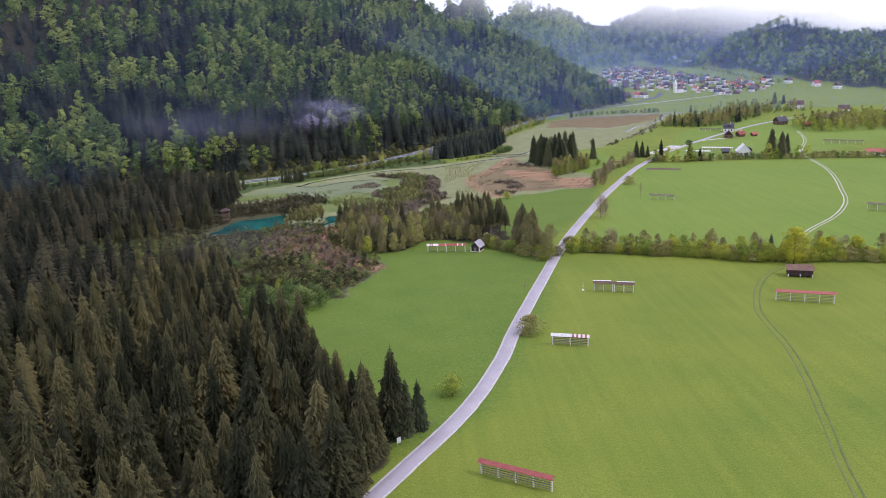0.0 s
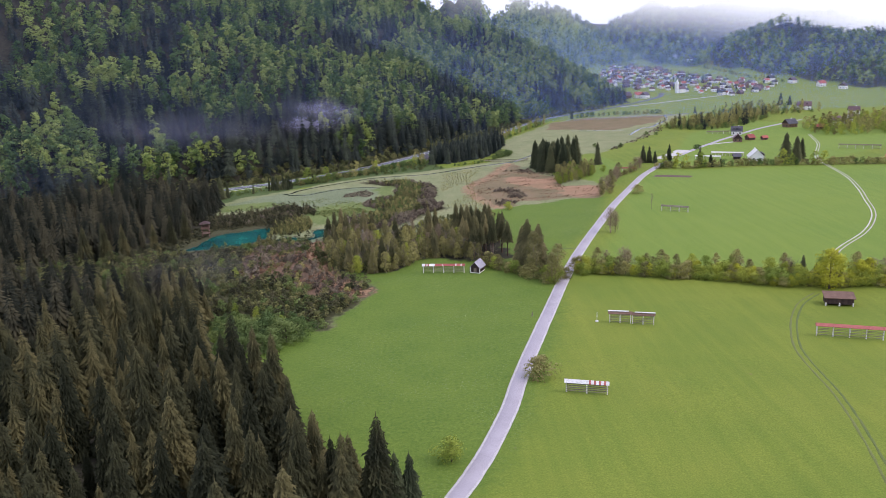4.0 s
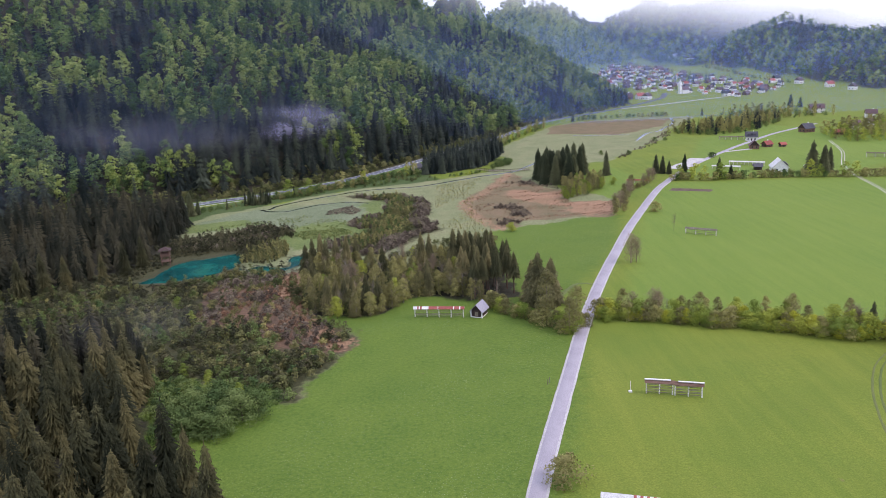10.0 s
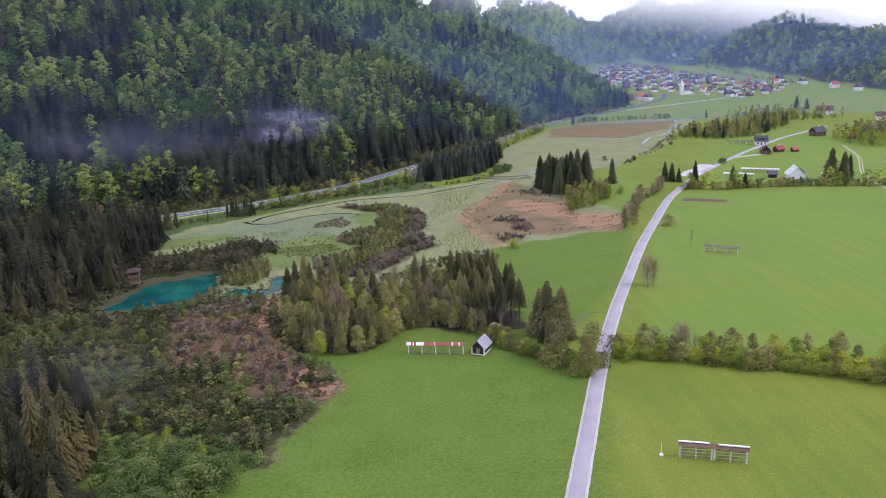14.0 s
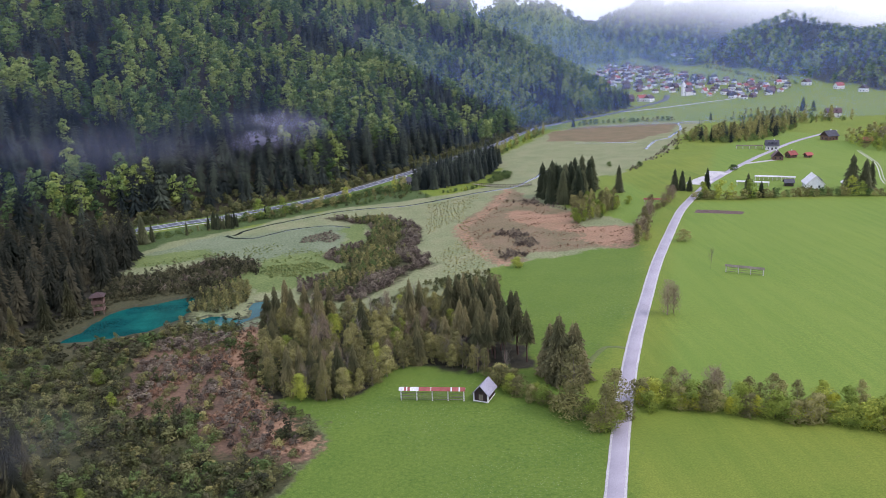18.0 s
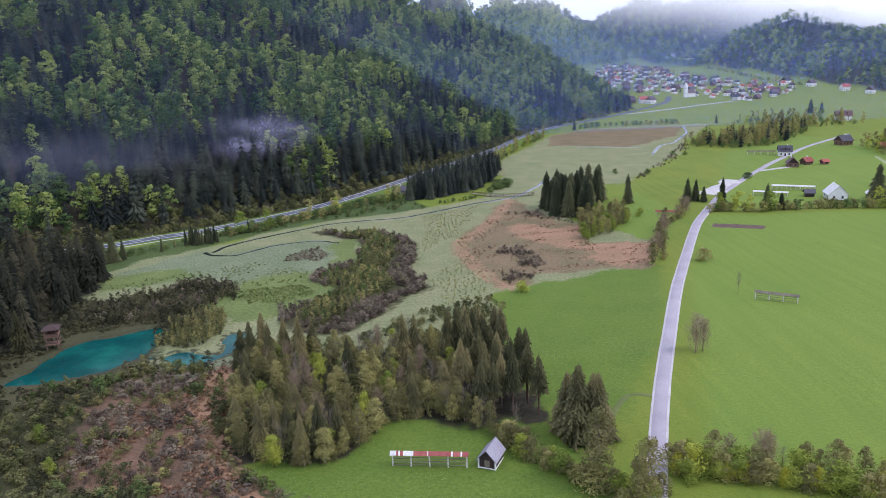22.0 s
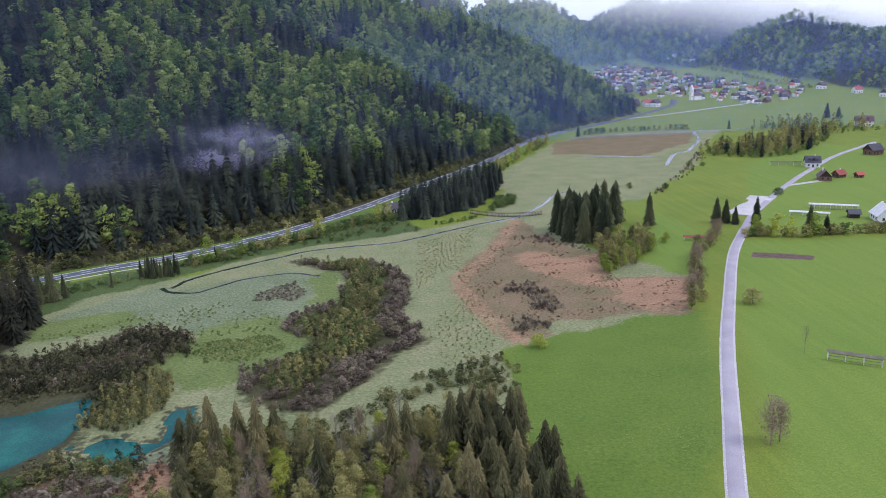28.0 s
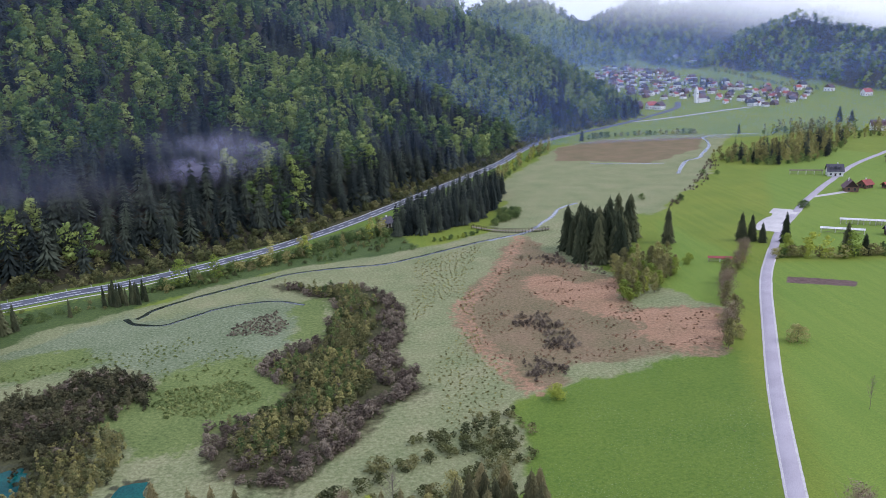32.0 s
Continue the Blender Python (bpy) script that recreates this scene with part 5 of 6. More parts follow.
# ---- buildings and wooden things ----
class Solid:
    """Gathers blocks and sheets into one mesh."""

    def __init__(self):
        self.v, self.f = [], []

    def block(self, x0, x1, y0, y1, z0, z1):
        o = len(self.v)
        self.v += [(x0, y0, z0), (x1, y0, z0), (x1, y1, z0), (x0, y1, z0), (x0, y0, z1), (x1, y0, z1), (x1, y1, z1), (x0, y1, z1)]
        self.f += [tuple(o + i for i in q) for q in ((3, 2, 1, 0), (4, 5, 6, 7), (0, 1, 5, 4), (1, 2, 6, 5), (2, 3, 7, 6), (3, 0, 4, 7))]
        return self

    def slab(self, a, b, c, d, thick):
        """A sheet with four corners, and its thickness downwards."""
        o = len(self.v)
        self.v += [a, b, c, d] + [(p[0], p[1], p[2] - thick) for p in (a, b, c, d)]
        self.f += [tuple(o + i for i in q) for q in ((0, 1, 2, 3), (7, 6, 5, 4), (0, 4, 5, 1), (1, 5, 6, 2), (2, 6, 7, 3), (3, 7, 4, 0))]
        return self

    def gabled(self, x0, x1, y0, y1, z0, eave, ridge):
        """Walls with a gable at each end of x."""
        o = len(self.v)
        m = (y0 + y1) / 2
        for x in (x0, x1):
            self.v += [(x, y0, z0), (x, y1, z0), (x, y1, eave), (x, m, ridge), (x, y0, eave)]
        self.f += [(o + 4, o + 3, o + 2, o + 1, o), (o + 5, o + 6, o + 7, o + 8, o + 9), (o, o + 5, o + 9, o + 4), (o + 2, o + 7, o + 6, o + 1), (o + 1, o + 6, o + 5, o), (o + 4, o + 9, o + 8, o + 3), (o + 3, o + 8, o + 7, o + 2)]
        return self

    def mesh(self, name, material):
        me = bpy.data.meshes.new(name)
        me.from_pydata([tuple(map(float, p)) for p in self.v], [], self.f)
        me.materials.append(material)
        me.update()
        return me


def stand(ob, x, y, turn=0.0, lift=0.0):
    """Puts a thing on the ground at a place of the plan."""
    ob.matrix_basis = pose(x * K, y * K, ground_z(x * K, y * K) + lift, 0, 0, turn)
    return ob


WINDOW = Solid().block(-0.55, 0.55, -0.05, 0.05, -0.7, 0.7).mesh("window", M_GLASS)
DOOR = Solid().block(-0.55, 0.55, -0.06, 0.06, 0, 2.1).mesh("door", M_DARKWOOD)


def house(label, w, d, eave, ridge, wall, roof, upper=None, category="house", chimneys=1, dormers=0):
    """A gabled house along x: walls, roof, windows, door and chimney."""
    root = tagged(new("house"), label, category)
    part("wall", Solid().gabled(-w / 2, w / 2, -d / 2, d / 2, -0.4, eave, ridge).mesh("wall", wall), None, root)
    o, t = 0.7, 0.22
    s = (ridge - eave) / (d / 2)
    rf = Solid()
    rf.slab((-w / 2 - o, 0, ridge + t), (-w / 2 - o, -d / 2 - o, eave - o * s + t), (w / 2 + o, -d / 2 - o, eave - o * s + t), (w / 2 + o, 0, ridge + t), t * 0.9)
    rf.slab((w / 2 + o, 0, ridge + t), (w / 2 + o, d / 2 + o, eave - o * s + t), (-w / 2 - o, d / 2 + o, eave - o * s + t), (-w / 2 - o, 0, ridge + t), t * 0.9)
    top = part("roof", rf.mesh("roof", roof), None, root)
    for i in range(chimneys):
        part("chimney", Solid().block(w * 0.18 - 0.35, w * 0.18 + 0.35, 0.5, 1.2, ridge - 1.2, ridge + 0.9).mesh("chimney", M_WALL), None, top)
    for i in range(dormers):
        x = w * (i - (dormers - 1) / 2) / (dormers + 0.6)
        part("dormer", Solid().gabled(-1.2, 1.2, -0.8, 0.8, -0.6, 0.7, 1.3).mesh("dormer", roof), None, top).matrix_basis = pose(x, -d * 0.30, eave + (ridge - eave) * 0.45, 0, 0, 90)
    if upper:
        for sgn in (-1, 1):
            g = Solid()
            g.v = [(sgn * (w / 2 + 0.05), -d / 2, eave), (sgn * (w / 2 + 0.05), d / 2, eave), (sgn * (w / 2 + 0.05), 0, ridge), (sgn * w / 2 - sgn * 0.02, -d / 2, eave), (sgn * w / 2 - sgn * 0.02, d / 2, eave), (sgn * w / 2 - sgn * 0.02, 0, ridge)]
            g.f = [(0, 1, 2), (5, 4, 3), (0, 3, 4, 1), (1, 4, 5, 2), (2, 5, 3, 0)]
            part("gable", g.mesh("gable", upper), None, root, "boarded timber gable")
    storeys = max(1, int(eave // 2.7))
    for st in range(storeys):
        z = 1.6 + 2.7 * st
        for sgn in (-1, 1):
            for i in range(3):
                if st == 0 and i == 1 and sgn == -1:
                    part("door", DOOR, None, root).location = (0, -d / 2 - 0.03, 0)
                    continue
                part("window", WINDOW, None, root).location = ((i - 1) * w * 0.3, sgn * (d / 2 + 0.01), z)
        for sgn in (-1, 1):
            for i in (-1, 1):
                q = part("window", WINDOW, None, root)
                q.matrix_basis = pose(sgn * (w / 2 + 0.01), i * d * 0.22, z, 0, 0, 90)
    return root


def rack(label, length, bays, tall, roof, patches=(), deep=1.5, rails=6, posts=None, sheet=True, cap=None, group="hayracks"):
    """An open wooden hayrack: a row of posts, rails between them and a narrow two-sided roof."""
    root = tagged(new("hayrack"), label, "hayrack", group)
    post = Solid().block(-0.16, 0.16, -0.16, 0.16, -0.3, tall).mesh("post", posts or M_POST)
    step = length / bays
    rail = Solid().block(-step / 2, step / 2, -0.05, 0.05, -0.06, 0.06).mesh("rail", M_OLDWOOD)
    for i in range(bays + 1):
        part("post", post, None, root).location = (i * step - length / 2, 0, 0)
    for i in range(bays):
        for k in range(rails):
            part("rail", rail, None, root).location = ((i + 0.5) * step - length / 2, 0.13 if k % 2 else -0.13, 0.5 + (tall - 0.9) * k / (rails - 1))
    if sheet:
        e, h = length / 2 + 0.5, tall + 0.75
        for sgn in (-1, 1):
            x0 = -e
            cuts = sorted(patches) + [(2.0, None)] if sgn == -1 else [(2.0, None)]
            name_mat = roof
            for at, m in cuts:
                x1 = min(e, -e + 2 * e * at)
                s = Solid().slab((x0, 0, h), (x0, sgn * deep / 2, tall - 0.05), (x1, sgn * deep / 2, tall - 0.05), (x1, 0, h), 0.06)
                if sgn == 1:
                    s.f = [q[::-1] for q in s.f]
                part("roof_sheet", s.mesh("roof_sheet", name_mat), None, root)
                x0, name_mat = x1, m
        if cap:
            part("ridge_cap", Solid().block(-e + 2 * e * cap[0], -e + 2 * e * cap[1], -0.34, 0.22, h - 0.06, h + 0.12).mesh("ridge_cap", M_WHITEROOF), None, root, "bare white ridge sheet")
        part("ridge_beam", Solid().block(-e, e, -0.08, 0.08, tall + 0.4, tall + 0.6).mesh("ridge_beam", M_OLDWOOD), None, root)
    return root


def stretch_rack(a, b, **kw):
    """A hayrack between two places of the plan."""
    (ax, ay), (bx, by) = a, b
    ob = rack(length=math.hypot(bx - ax, by - ay) * K, **kw)
    return stand(ob, (ax + bx) / 2, (ay + by) / 2, math.degrees(math.atan2(by - ay, bx - ax)))


W, R = M_WHITEROOF, M_REDROOF
stretch_rack((-0.4, 241.9), (11.6, 240), label="long hayrack with white posts and a patched red roof", bays=4, tall=3.2, roof=W, patches=[(0.08, R), (0.11, W), (0.13, R), (0.17, W), (0.30, R), (0.48, W), (0.49, R), (0.78, W), (0.80, R), (0.90, W), (0.92, R)])
stretch_rack((43.1, 192), (47.7, 190.7), label="hayrack with a brown board roof and white ridge sheet", bays=2, tall=3.3, roof=M_TIMBER, cap=(0.0, 0.86), rails=7)
stretch_rack((48.1, 190.5), (52.7, 189.1), label="hayrack with a brown board roof and half a white ridge sheet", bays=2, tall=3.3, roof=M_TIMBER, cap=(0.16, 1.0), rails=7)
stretch_rack((26, 156), (33.3, 153.8), label="short hayrack with a white roof sheet and red patches", bays=2, tall=3.0, roof=W, patches=[(0.55, R), (0.60, W), (0.66, R), (0.71, W), (0.77, R), (0.82, W), (0.88, R), (0.93, W)], rails=9)
stretch_rack((6.4, 104.4), (16.2, 98.5), label="hayrack with a red roof and pale posts beside the lane", bays=4, tall=3.0, roof=R, rails=9)
stretch_rack((85, 177.3), (97.1, 172.8), label="long hayrack with a red roof and pale posts", bays=4, tall=3.4, roof=R, rails=6)
stretch_rack((93.1, 312.5), (101.5, 307.1), label="low hayrack with weathered grey boards and no paint", bays=3, tall=2.6, roof=M_OLDWOOD, rails=3, deep=0.9)
stretch_rack((162.4, 272.9), (170.1, 266.8), label="hayrack with pale posts in the side meadow", bays=3, tall=3.4, roof=M_OLDWOOD)
stretch_rack((101.2, 414.9), (110.4, 411.5), label="low red hayrack in a small meadow", bays=3, tall=1.9, roof=R, rails=3, deep=1.6)
stretch_rack((165.5, 452.5), (180.4, 444.8), label="very long hayrack with a white roof", bays=9, tall=2.4, roof=W, rails=4, deep=1.7)
stretch_rack((152.3, 442), (163.8, 435.6), label="hayrack with a white roof behind the hedge", bays=3, tall=2.2, roof=W, rails=3, deep=1.4)
stretch_rack((200.2, 554), (214.1, 549.5), label="dark weathered hayrack near the white house", bays=4, tall=2.6, roof=M_OLDWOOD, rails=4, deep=0.8)
stretch_rack((241.4, 457.7), (259.1, 446.2), label="pale hayrack in the distant meadow", bays=5, tall=3.0, roof=M_OLDWOOD, rails=4)

# the hut by the grove
hut = tagged(new("hut"), "small dark wooden hut with a grey gable roof", "hut")
part("wall", Solid().gabled(-2.8, 2.8, -1.95, 1.95, 0, 2.5, 4.6).mesh("wall", M_DARKWOOD), None, hut)
for sgn in (-1, 1):
    s = Solid().slab((-3.5, 0, 4.85), (-3.5, sgn * 2.5, 2.1), (3.4, sgn * 2.5, 2.1), (3.4, 0, 4.85), 0.15)
    if sgn == 1:
        s.f = [q[::-1] for q in s.f]
    part("roof", s.mesh("roof", M_GREYROOF), None, hut)
for y in (-2.0, 2.0):
    part("corner_post", Solid().block(-3.02, -2.70, y - 0.16, y + 0.16, -0.1, 2.4).mesh("corner_post", M_WALL), None, hut, "white corner post")
part("sill", Solid().block(-2.9, 2.9, -2.05, 2.05, -0.2, 0.25).mesh("sill", M_WALL), None, hut, "white foundation sill")
part("door", Solid().block(-2.87, -2.81, -0.6, 0.6, 0.25, 2.1).mesh("door", M_OLDWOOD), None, hut)
part("gable_vent", Solid().block(-2.87, -2.81, -0.3, 0.3, 3.0, 3.5).mesh("gable_vent", M_GLASS), None, hut)
stand(hut, 15.7, 241, 64)

# the barn in the hedge
barn = tagged(new("barn"), "long dark wooden barn with a low brown roof and pale posts", "barn")
part("wall", Solid().block(-4.4, 4.4, -2.0, 2.0, 0.6, 2.9).mesh("wall", M_DARKWOOD), None, barn)
part("roof", Solid().slab((-4.9, 2.6, 3.9), (-4.9, -2.6, 2.9), (4.9, -2.6, 2.9), (4.9, 2.6, 3.9), 0.18).mesh("roof", M_TIMBER), None, barn)
for x in (-4.2, 0, 4.2):
    part("post", Solid().block(x - 0.2, x + 0.2, -2.3, -2.0, -0.2, 1.2).mesh("post", M_POST), None, barn, "pale concrete post")
for k in range(9):
    part("board", Solid().block(-4.4 + k * 0.98, -4.4 + k * 0.98 + 0.9, -2.06, -2.003, 0.62, 2.86).mesh("board", M_DARKWOOD), None, barn)
stand(barn, 100.2, 196.6, -18)

# houses near the lane
stand(house("white farmhouse with a wide pale sheet roof behind the hedge", 11.5, 10, 3.4, 8.2, M_WALL, W, chimneys=1), 179.9, 427.7, 75)
stand(house("small dark shed beside the white farmhouse", 5, 4, 2.6, 4.2, M_DARKWOOD, M_ROOFDARK, category="shed", chimneys=0), 172.2, 434, -15)
stand(house("small dark shed behind the white farmhouse", 5, 4, 2.6, 4.2, M_DARKWOOD, M_ROOFDARK, category="shed", chimneys=0), 186.5, 435.8, 70)
stand(house("low grey-roofed barn beside spruces", 8, 7, 3, 5.6, M_DARKWOOD, W, category="barn", chimneys=0), 194.1, 424.2, 70)
stand(house("dark brown timber house with a steep gable", 8.5, 7.5, 2.9, 6.8, M_TIMBER, M_ROOFBROWN, upper=M_DARKWOOD), 203.1, 508.4, 70)
stand(house("orange-roofed timber cottage beside the lane", 6.6, 5.6, 2.6, 4.9, M_TIMBER, M_ROOFRED), 213.5, 514, 20)
stand(house("small red-brown garden shed", 4.6, 3.8, 2.2, 3.6, M_TIMBER, M_ROOFRED, category="shed", chimneys=0), 221.5, 511, 10)
stand(house("white house with a dark dormered roof beside the lane", 9.5, 8, 3.8, 7.6, M_WALL, M_ROOFDARK, dormers=3), 217.4, 545, -20)
stand(house("long shed with a faded red roof", 14, 7, 2.8, 4.8, M_WALL, M_REDROOF, category="shed", chimneys=0), 242, 403, -35)
stand(house("red-roofed timber shed at the meadow's edge", 9, 6, 2.8, 5, M_TIMBER, M_ROOFRED, category="shed", chimneys=0), 279.7, 554.1, -10)
stand(house("dark timber house among trees", 11, 9, 4, 8, M_TIMBER, M_ROOFDARK, upper=M_DARKWOOD), 268.6, 574.9, 15)
stand(house("large white house with a brown roof", 16, 11, 5.6, 10, M_WALL, M_ROOFBROWN, dormers=2), 342.1, 702.5, -25)
stand(house("small white house beside the highway", 7, 6, 3, 5.5, M_WALL, M_ROOFDARK), 2.4, 483.2, 45)
for q, t in (((302.6, 577.3), 10), ((319.3, 586.8), 40), ((356.3, 647.7), -20), ((384.2, 628.2), 15), ((408.5, 657.3), 60)):
    stand(house("white house with a brown roof on the valley side", 11, 9, 4.6, 8.6, M_WALL, M_ROOFBROWN), *q, t)

# the village
VILLAGE = [(246.8, 1125), (285, 1245), (325.6, 1329), (362.9, 1340), (364, 1200), (362, 1112), (388, 1029), (437.8, 967), (415.3, 925), (372, 888), (340, 880), (293, 943), (266, 986), (252, 1054)]
KINDS = [house("village house with white walls and a brown roof", 12, 10, 5.0, 9.6, M_WALL, M_ROOFBROWN, upper=M_TIMBER),
         house("village house with white walls and a dark slate roof", 11, 10, 5.2, 10, M_WALL, M_ROOFDARK, upper=M_DARKWOOD),
         house("village house with white walls and a red roof", 12, 9, 5.2, 9.2, M_WALL, M_ROOFRED),
         house("village farmhouse with timber walls and a brown roof", 15, 11, 4.6, 9.8, M_TIMBER, M_ROOFBROWN),
         house("village house with white walls and a pale roof", 11, 9, 4.8, 8.6, M_WALL, M_GREYROOF)]
order = [0, 1, 2, 3, 1, 2, 0, 4, 1, 3, 2, 1, 0]
vx, vy = fill(VILLAGE, 16.0, 0.45, 30)
first = set()
for i, q in enumerate(zip(vx, vy)):
    k = order[i % 13]
    ob = KINDS[k] if k not in first else copy_thing(KINDS[k], Matrix())
    first.add(k)
    s = random.uniform(0.55, 0.85)
    stand(tagged(ob, group="village houses"), *q, random.choice((20, 30, 110, 120, 25)) + random.uniform(-12, 12)).scale = (s, s, s)
for q, t, k in (((237.7, 909.3), 10, 3), ((251.5, 906.5), 10, 2), ((257.3, 900.3), 40, 0), ((400, 1470), 20, 2), ((406, 1462), 30, 0), ((430, 1352), 20, 0), ((436, 1340), 30, 4), ((438, 1300), 0, 1), ((441, 1286), 20, 0), ((440.2, 987.3), 20, 1), ((455.3, 961.2), 30, 0), ((472.8, 925.9), 10, 2), ((484.4, 899), 40, 0)):
    stand(copy_thing(KINDS[k], Matrix()), *q, t)
church = tagged(new("church"), "white village church with a pointed dark spire", "church")
part("nave", Solid().gabled(-7, 7, -4, 4, -0.3, 6, 10.5).mesh("nave", M_WALL), None, church)
sp = Solid()
for sgn in (-1, 1):
    sp.slab((-7.4, 0, 10.9), (-7.4, sgn * 4.6, 5.7), (7.4, sgn * 4.6, 5.7), (7.4, 0, 10.9), 0.2)
part("nave_roof", sp.mesh("nave_roof", M_ROOFBROWN), None, church)
tower = part("tower", Solid().block(-11, -6.8, -2.1, 2.1, -0.3, 15).mesh("tower", M_WALL), None, church)
sp = Solid()
sp.v = [(-11.3, -2.4, 15), (-6.5, -2.4, 15), (-6.5, 2.4, 15), (-11.3, 2.4, 15), (-8.9, 0, 22)]
sp.f = [(0, 1, 4), (1, 2, 4), (2, 3, 4), (3, 0, 4), (3, 2, 1, 0)]
part("spire", sp.mesh("spire", M_WALL), None, tower, "pointed pale spire")
for z in (5, 12):
    part("window", WINDOW, None, tower).location = (-8.9, -2.12, z)
stand(church, 308.7, 930.6, 25)
far_grow(["low", "willow", "bud"], [3, 3, 1], row([(420.4, 1171.3), (424, 1110), (426, 1048.3), (434, 1010), (443, 980), (456, 962)], 5, 42, 2.5), 0.8, 1.5, "hedge across the far slope", 42)
gx3, gy3 = fill(VILLAGE, 15, 0.5, 33)
far_grow(["green", "dark", "bud"], [3, 1, 3], zip(gx3 + 6, gy3 + 5), 0.45, 0.8, "trees between the village houses", 40)
far_grow(["dark"], [1], row([(338, 1048), (348, 1042), (358, 1036), (370, 1030)], 3.4, 41, 1.5), 0.6, 0.85, "trees between the village houses", 41)

VERGE = [(-112, 396), (-78, 412), (-40, 442), (-10, 482), (4, 478), (12, 447), (-30, 434), (-64, 408), (-90, 390)]
brush("scrub", VERGE, 2.6, 0.4, 1.1, M_WILLOW, "green bushes on the highway's grassy verge", ROUND_BUSH, 82, (24, 0.1))
brush("scrub", VERGE, 3.2, 0.4, 1.0, M_OLIVE, "olive bushes on the highway's grassy verge", ROUND_BUSH, 83, (20, 0.05))

# the boardwalk bridge over the stream and the lookout tower by the pond
bridge = tagged(new("footbridge"), "brown wooden boardwalk bridge with railings over the stream", "bridge")
line = smooth_line([(34.5, 474.4), (40.5, 468.4), (47.7, 464.5), (55, 463.9), (62.4, 465.4)], 1.6)
for i, ((ax, ay), (bx, by)) in enumerate(zip(line[:-1], line[1:])):
    t, n = math.degrees(math.atan2(by - ay, bx - ax)), math.hypot(bx - ax, by - ay)
    m = pose((ax + bx) / 2, (ay + by) / 2, 0.9, 0, 0, t)
    part("plank", Solid().block(-n / 2 + 0.02, n / 2 - 0.02, -0.9, 0.9, -0.08, 0).mesh("plank", M_OLDWOOD), None, bridge).matrix_basis = m
    for s in (-0.88, 0.88):
        part("handrail", Solid().block(-n / 2, n / 2, s - 0.05, s + 0.05, 0.95, 1.07).mesh("handrail", M_DARKWOOD), None, bridge).matrix_basis = m
        part("post", Solid().block(-0.07, 0.07, s - 0.07, s + 0.07, -1.3, 0.95).mesh("post", M_DARKWOOD), None, bridge).matrix_basis = m
tower2 = tagged(new("lookout_tower"), "dark wooden lookout tower on stilts beside the pond", "tower")
for sx in (-1.7, 1.7):
    for sy in (-1.7, 1.7):
        part("leg", Solid().block(sx - 0.14, sx + 0.14, sy - 0.14, sy + 0.14, -0.4, 7.2).mesh("leg", M_TIMBER), None, tower2)
for z in (2.0, 4.6):
    part("floor", Solid().block(-2.1, 2.1, -2.1, 2.1, z - 0.12, z + 0.1).mesh("floor", M_TIMBER), None, tower2)
for sx, sy, dx, dy in ((0, -2.0, 2.1, 0.06), (0, 2.0, 2.1, 0.06), (-2.0, 0, 0.06, 2.1), (2.0, 0, 0.06, 2.1)):
    part("railing", Solid().block(sx - dx, sx + dx, sy - dy, sy + dy, 4.7, 5.8).mesh("railing", M_TIMBER), None, tower2)
    part("brace", Solid().block(sx - dx * 0.8, sx + dx * 0.8, sy - dy, sy + dy, 3.2, 3.4).mesh("brace", M_TIMBER), None, tower2)
sp = Solid()
sp.v = [(-2.7, -2.7, 7.2), (2.7, -2.7, 7.2), (2.7, 2.7, 7.2), (-2.7, 2.7, 7.2), (0, 0, 8.6)]
sp.f = [(0, 1, 4), (1, 2, 4), (2, 3, 4), (3, 0, 4), (3, 2, 1, 0)]
part("roof", sp.mesh("roof", M_DARKWOOD), None, tower2)
stand(tower2, -81.4, 305.3, 12)

# small things
pole = tagged(new("meadow_post"), "thin pale post with a white base in the meadow", "post")
part("pole", Solid().block(-0.07, 0.07, -0.07, 0.07, 0, 3.2).mesh("pole", M_POST), None, pole)
part("base", Solid().block(-0.45, 0.45, -0.3, 0.3, -0.1, 0.45).mesh("base", M_WALL), None, pole)
stand(pole, 40.3, 192.9)
sign = tagged(new("notice_board"), "white notice board on two wooden legs beside the lane", "sign")
part("board", Solid().block(-0.55, 0.55, -0.04, 0.04, 0.8, 2.2).mesh("board", M_PAINT), None, sign)
for x in (-0.45, 0.45):
    part("leg", Solid().block(x - 0.05, x + 0.05, 0.04, 0.12, -0.2, 2.0).mesh("leg", M_OLDWOOD), None, sign)
stand(sign, -6.5, 114.3, 35)
fence = tagged(new("fence"), "short wooden rail fence beside the lane", "fence")
for i in range(5):
    part("post", Solid().block(-0.06 + i * 1.2, 0.06 + i * 1.2, -0.06, 0.06, -0.2, 0.9).mesh("post", M_OLDWOOD), None, fence)
for z in (0.4, 0.8):
    part("rail", Solid().block(0, 4.8, 0.06, 0.11, z - 0.05, z + 0.05).mesh("rail", M_OLDWOOD), None, fence)
stand(fence, -3.6, 119.1, 35)
gate = tagged(new("fence_posts"), "two leaning wooden posts at the meadow's edge", "post")
for x in (0, 1.4):
    part("post", Solid().block(x - 0.08, x + 0.08, -0.08, 0.08, -0.2, 1.6).mesh("post", M_OLDWOOD), None, gate)
stand(gate, 25.4, 198.1, 60)
marker = tagged(new("road_marker"), "white highway marker post with a dark band", "post", "highway markers")
part("post", Solid().block(-0.09, 0.09, -0.06, 0.06, -0.1, 1.1).mesh("post", M_PAINT), None, marker)
part("band", Solid().block(-0.095, 0.095, -0.065, 0.065, 0.75, 0.95).mesh("band", M_ROOFDARK), None, marker)
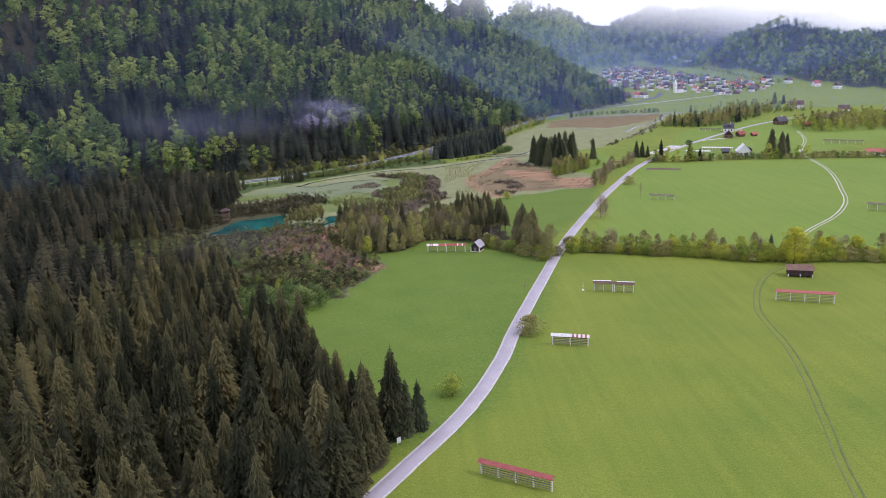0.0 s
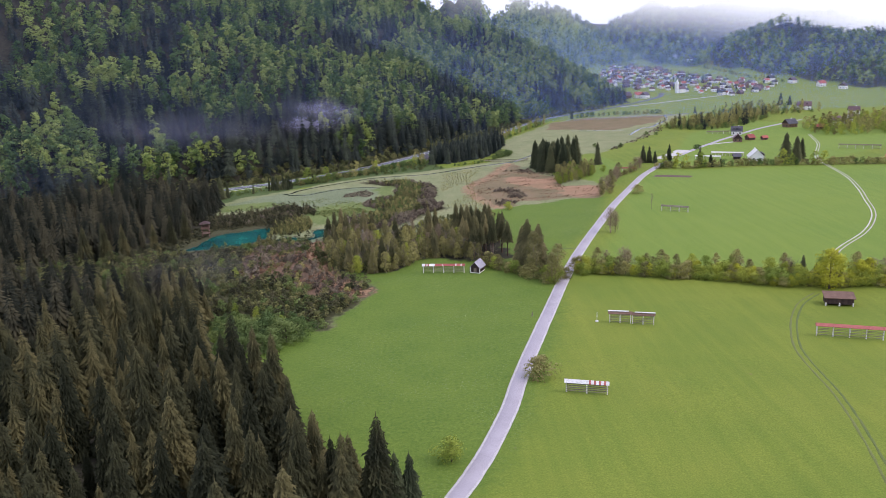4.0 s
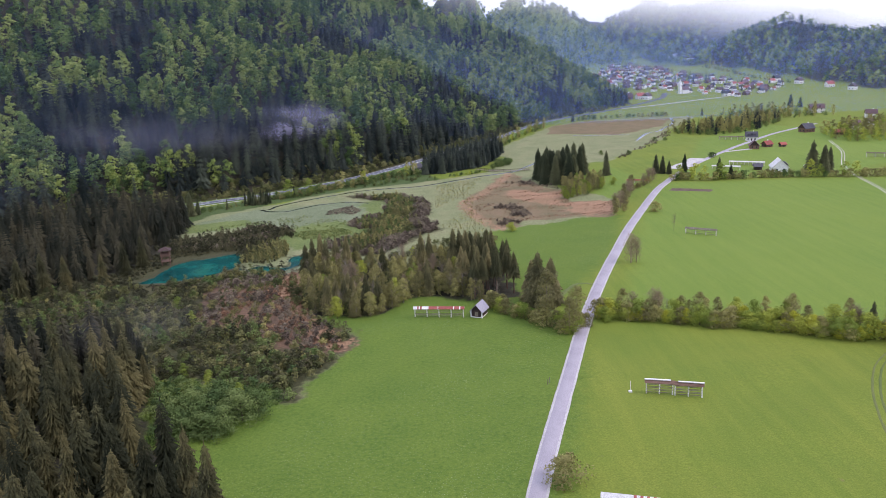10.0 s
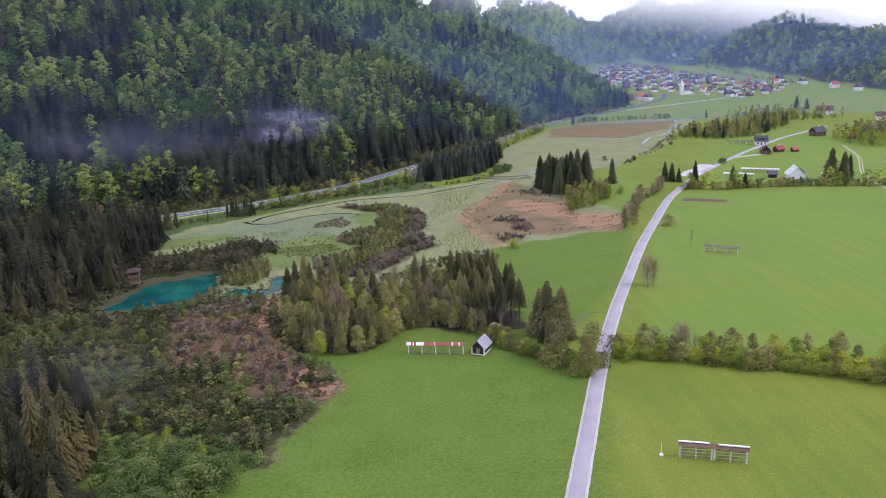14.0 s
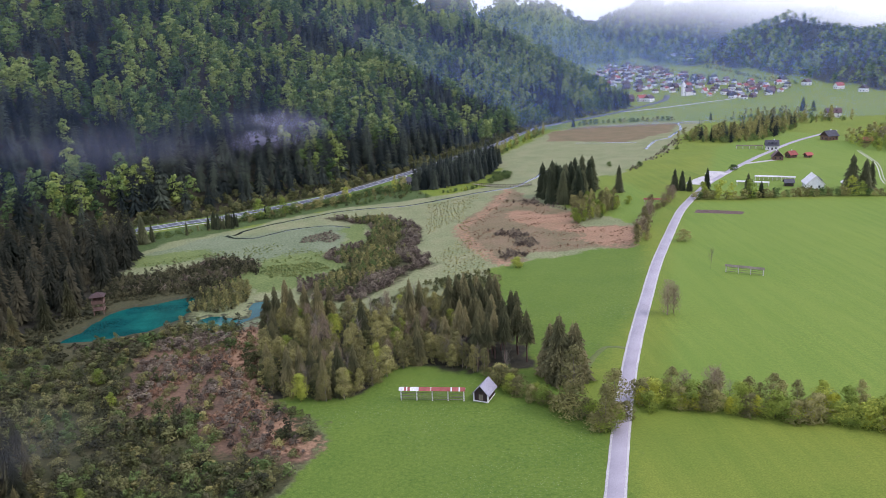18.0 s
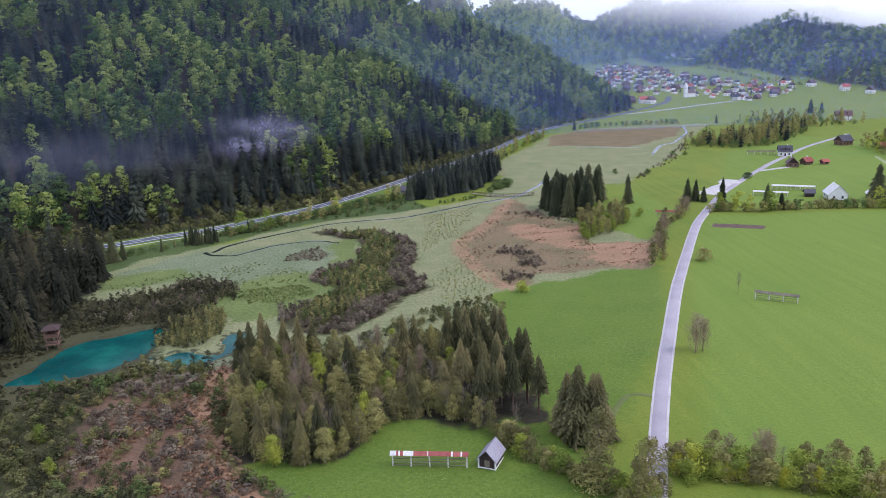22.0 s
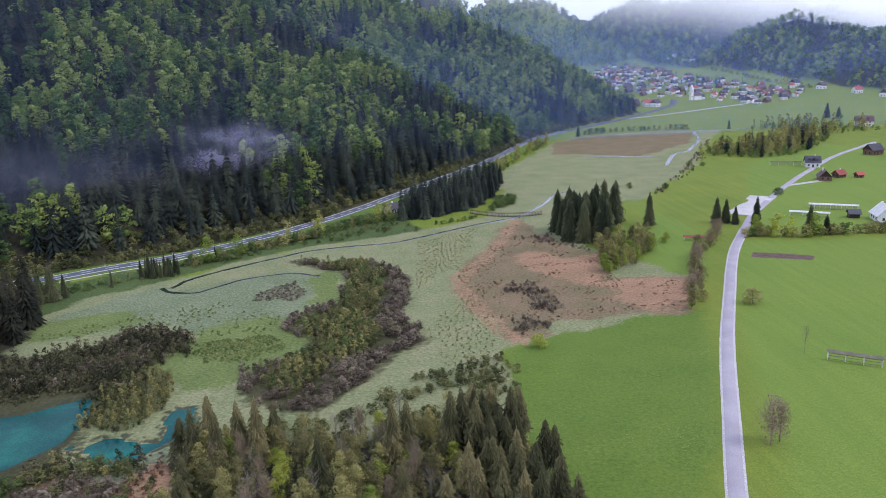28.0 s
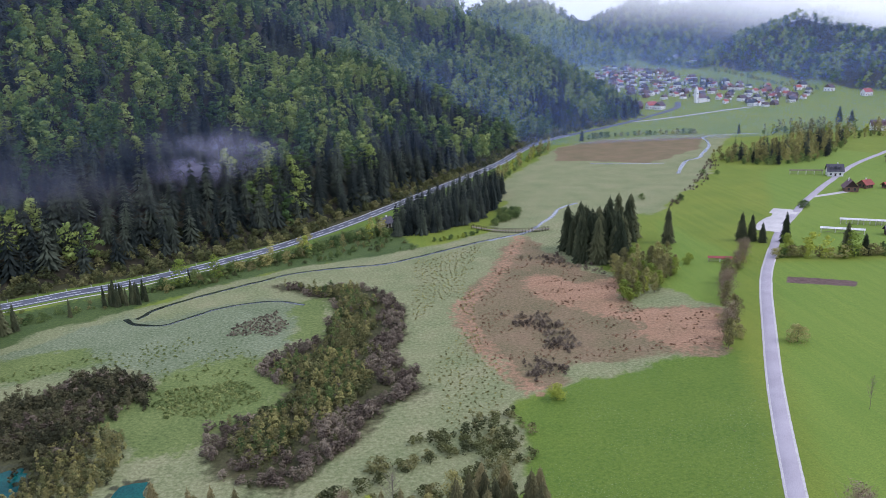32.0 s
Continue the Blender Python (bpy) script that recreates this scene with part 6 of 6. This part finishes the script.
edge = smooth_line(HIGHWAY[2:12], 28)
for i, (mx, my) in enumerate(edge):
    (stand(marker, (mx - 2.0) / K, (my + 5.2) / K) if i == 0 else stand(copy_thing(marker, Matrix()), (mx - 2.0) / K, (my + 5.2) / K))

# ---- low cloud ----


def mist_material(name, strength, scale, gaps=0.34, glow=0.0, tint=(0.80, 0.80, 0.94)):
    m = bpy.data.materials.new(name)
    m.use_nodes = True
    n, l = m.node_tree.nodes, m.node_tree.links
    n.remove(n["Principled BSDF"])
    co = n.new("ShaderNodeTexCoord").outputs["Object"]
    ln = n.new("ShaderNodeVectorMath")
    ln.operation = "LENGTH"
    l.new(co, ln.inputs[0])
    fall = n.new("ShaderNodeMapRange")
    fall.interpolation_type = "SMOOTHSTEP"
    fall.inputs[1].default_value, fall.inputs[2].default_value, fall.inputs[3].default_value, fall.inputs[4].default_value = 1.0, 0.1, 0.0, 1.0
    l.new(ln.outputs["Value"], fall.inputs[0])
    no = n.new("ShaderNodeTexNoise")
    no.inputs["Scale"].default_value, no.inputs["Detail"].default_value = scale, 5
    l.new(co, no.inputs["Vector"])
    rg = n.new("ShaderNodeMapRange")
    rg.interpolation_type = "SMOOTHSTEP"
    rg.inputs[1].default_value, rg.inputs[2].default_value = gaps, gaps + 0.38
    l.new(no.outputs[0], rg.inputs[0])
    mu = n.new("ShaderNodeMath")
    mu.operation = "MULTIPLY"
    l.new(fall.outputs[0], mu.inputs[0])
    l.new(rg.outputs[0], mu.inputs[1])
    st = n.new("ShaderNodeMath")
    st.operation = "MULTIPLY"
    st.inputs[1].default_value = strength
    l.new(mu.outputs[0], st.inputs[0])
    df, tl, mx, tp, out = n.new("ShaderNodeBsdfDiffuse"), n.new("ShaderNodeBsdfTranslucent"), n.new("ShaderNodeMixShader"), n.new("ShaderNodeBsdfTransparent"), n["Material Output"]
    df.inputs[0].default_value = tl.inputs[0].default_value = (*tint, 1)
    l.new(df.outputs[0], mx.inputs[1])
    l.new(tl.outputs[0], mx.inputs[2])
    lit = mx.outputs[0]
    if glow:  # emission added so the far cloud sheets look as bright as the sky
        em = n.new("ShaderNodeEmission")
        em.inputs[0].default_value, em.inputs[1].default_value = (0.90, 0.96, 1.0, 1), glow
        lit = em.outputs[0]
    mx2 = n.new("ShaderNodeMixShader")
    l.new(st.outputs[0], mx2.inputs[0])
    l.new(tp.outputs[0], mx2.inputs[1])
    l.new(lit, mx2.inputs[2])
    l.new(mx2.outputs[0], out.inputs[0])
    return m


def mist_bank(name, label, x, y, z, rx, ry, rz, turn, material, layers=5):
    """A bank of mist: curved sheets, one behind the other, thinning out to nothing at the rim."""
    v, f = [], []
    for k in range(layers):
        d = (k + 0.5) / layers * 2 - 1
        r = math.sqrt(1 - d * d * 0.7)
        o = len(v)
        for j in range(7):
            for i in range(11):
                a, b = (i / 5 - 1) * r, (j / 3 - 1) * r
                v.append((a, d * 0.9 + 0.15 * math.sin(3 * a + k), b + 0.1 * math.sin(2.3 * a + 1.7 * k)))
        for j in range(6):
            for i in range(10):
                q = o + j * 11 + i
                f.append((q, q + 1, q + 12, q + 11))
    me = raw_mesh(name, v, f)
    me.materials.append(material)
    ob = new(name, me)
    ob.matrix_world = pose(x * K, y * K, z * K, 0, 0, turn) @ Matrix.Diagonal((rx * K, ry * K, rz * K, 1))
    return tagged(ob, label, "mist", kind="stuff")


M_MIST = mist_material("thin_mist", 0.5, 1.9, tint=(0.66, 0.63, 0.84))
# Mist tinted dark to stand in for the forest's shade on it.
M_DIMMIST = mist_material("shade_tinted_mist", 0.16, 1.6, tint=(0.34, 0.33, 0.40))
M_VEIL = mist_material("thin_foot_mist", 0.22, 1.7, tint=(0.56, 0.54, 0.70))
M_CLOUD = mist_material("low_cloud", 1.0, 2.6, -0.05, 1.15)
# Blue of distant air is put into these sheets' tint.
M_HAZE = mist_material("blue_haze_sheet", 0.15, 0.8, -0.3, tint=(0.34, 0.50, 0.94))
M_HILLHAZE = mist_material("hillside_haze_sheet", 0.06, 0.8, -0.3, tint=(0.20, 0.32, 0.66))
M_FARHAZE = mist_material("far_haze_sheet", 0.20, 0.8, -0.3, tint=(0.40, 0.55, 0.88))
mist_bank("mist", "thin mist drifting along the wooded hillside", -63, 488, 29, 36, 9, 15, 35, M_MIST, 3)
mist_bank("mist", "thin mist among the hillside trees", -37, 538, 20, 14, 6, 11, 40, M_MIST, 2)
mist_bank("mist", "thin mist along the foot of the hill", -140, 432, 22, 85, 10, 24, 22, M_VEIL, 3)
mist_bank("mist", "thin mist tinted grey for shade over the valley forest", -55, 205, 14, 18, 9, 9, 15, M_DIMMIST, 2)
# Tinted sheets added across the view to make the distance look hazy.
mist_bank("haze", "blue-tinted sheet standing in for haze before the wooded hill", -60, 500, 70, 430, 6, 240, 45, M_HILLHAZE, 1)
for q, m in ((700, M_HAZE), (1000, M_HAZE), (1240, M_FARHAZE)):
    mist_bank("haze", "blue-tinted sheet standing in for haze across the valley", q * 0.2, q, 10, q * 1.6, 8, 60 + q * 0.09, 0, m, 1)
# Glowing upright sheets for the cloud, placed to fit the camera's view.
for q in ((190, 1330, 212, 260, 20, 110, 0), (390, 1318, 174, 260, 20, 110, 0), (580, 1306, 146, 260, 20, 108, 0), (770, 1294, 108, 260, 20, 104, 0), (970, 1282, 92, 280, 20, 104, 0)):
    mist_bank("low_cloud", "glowing white sheet standing in for low cloud before the mountain tops", *q, M_CLOUD, 1)
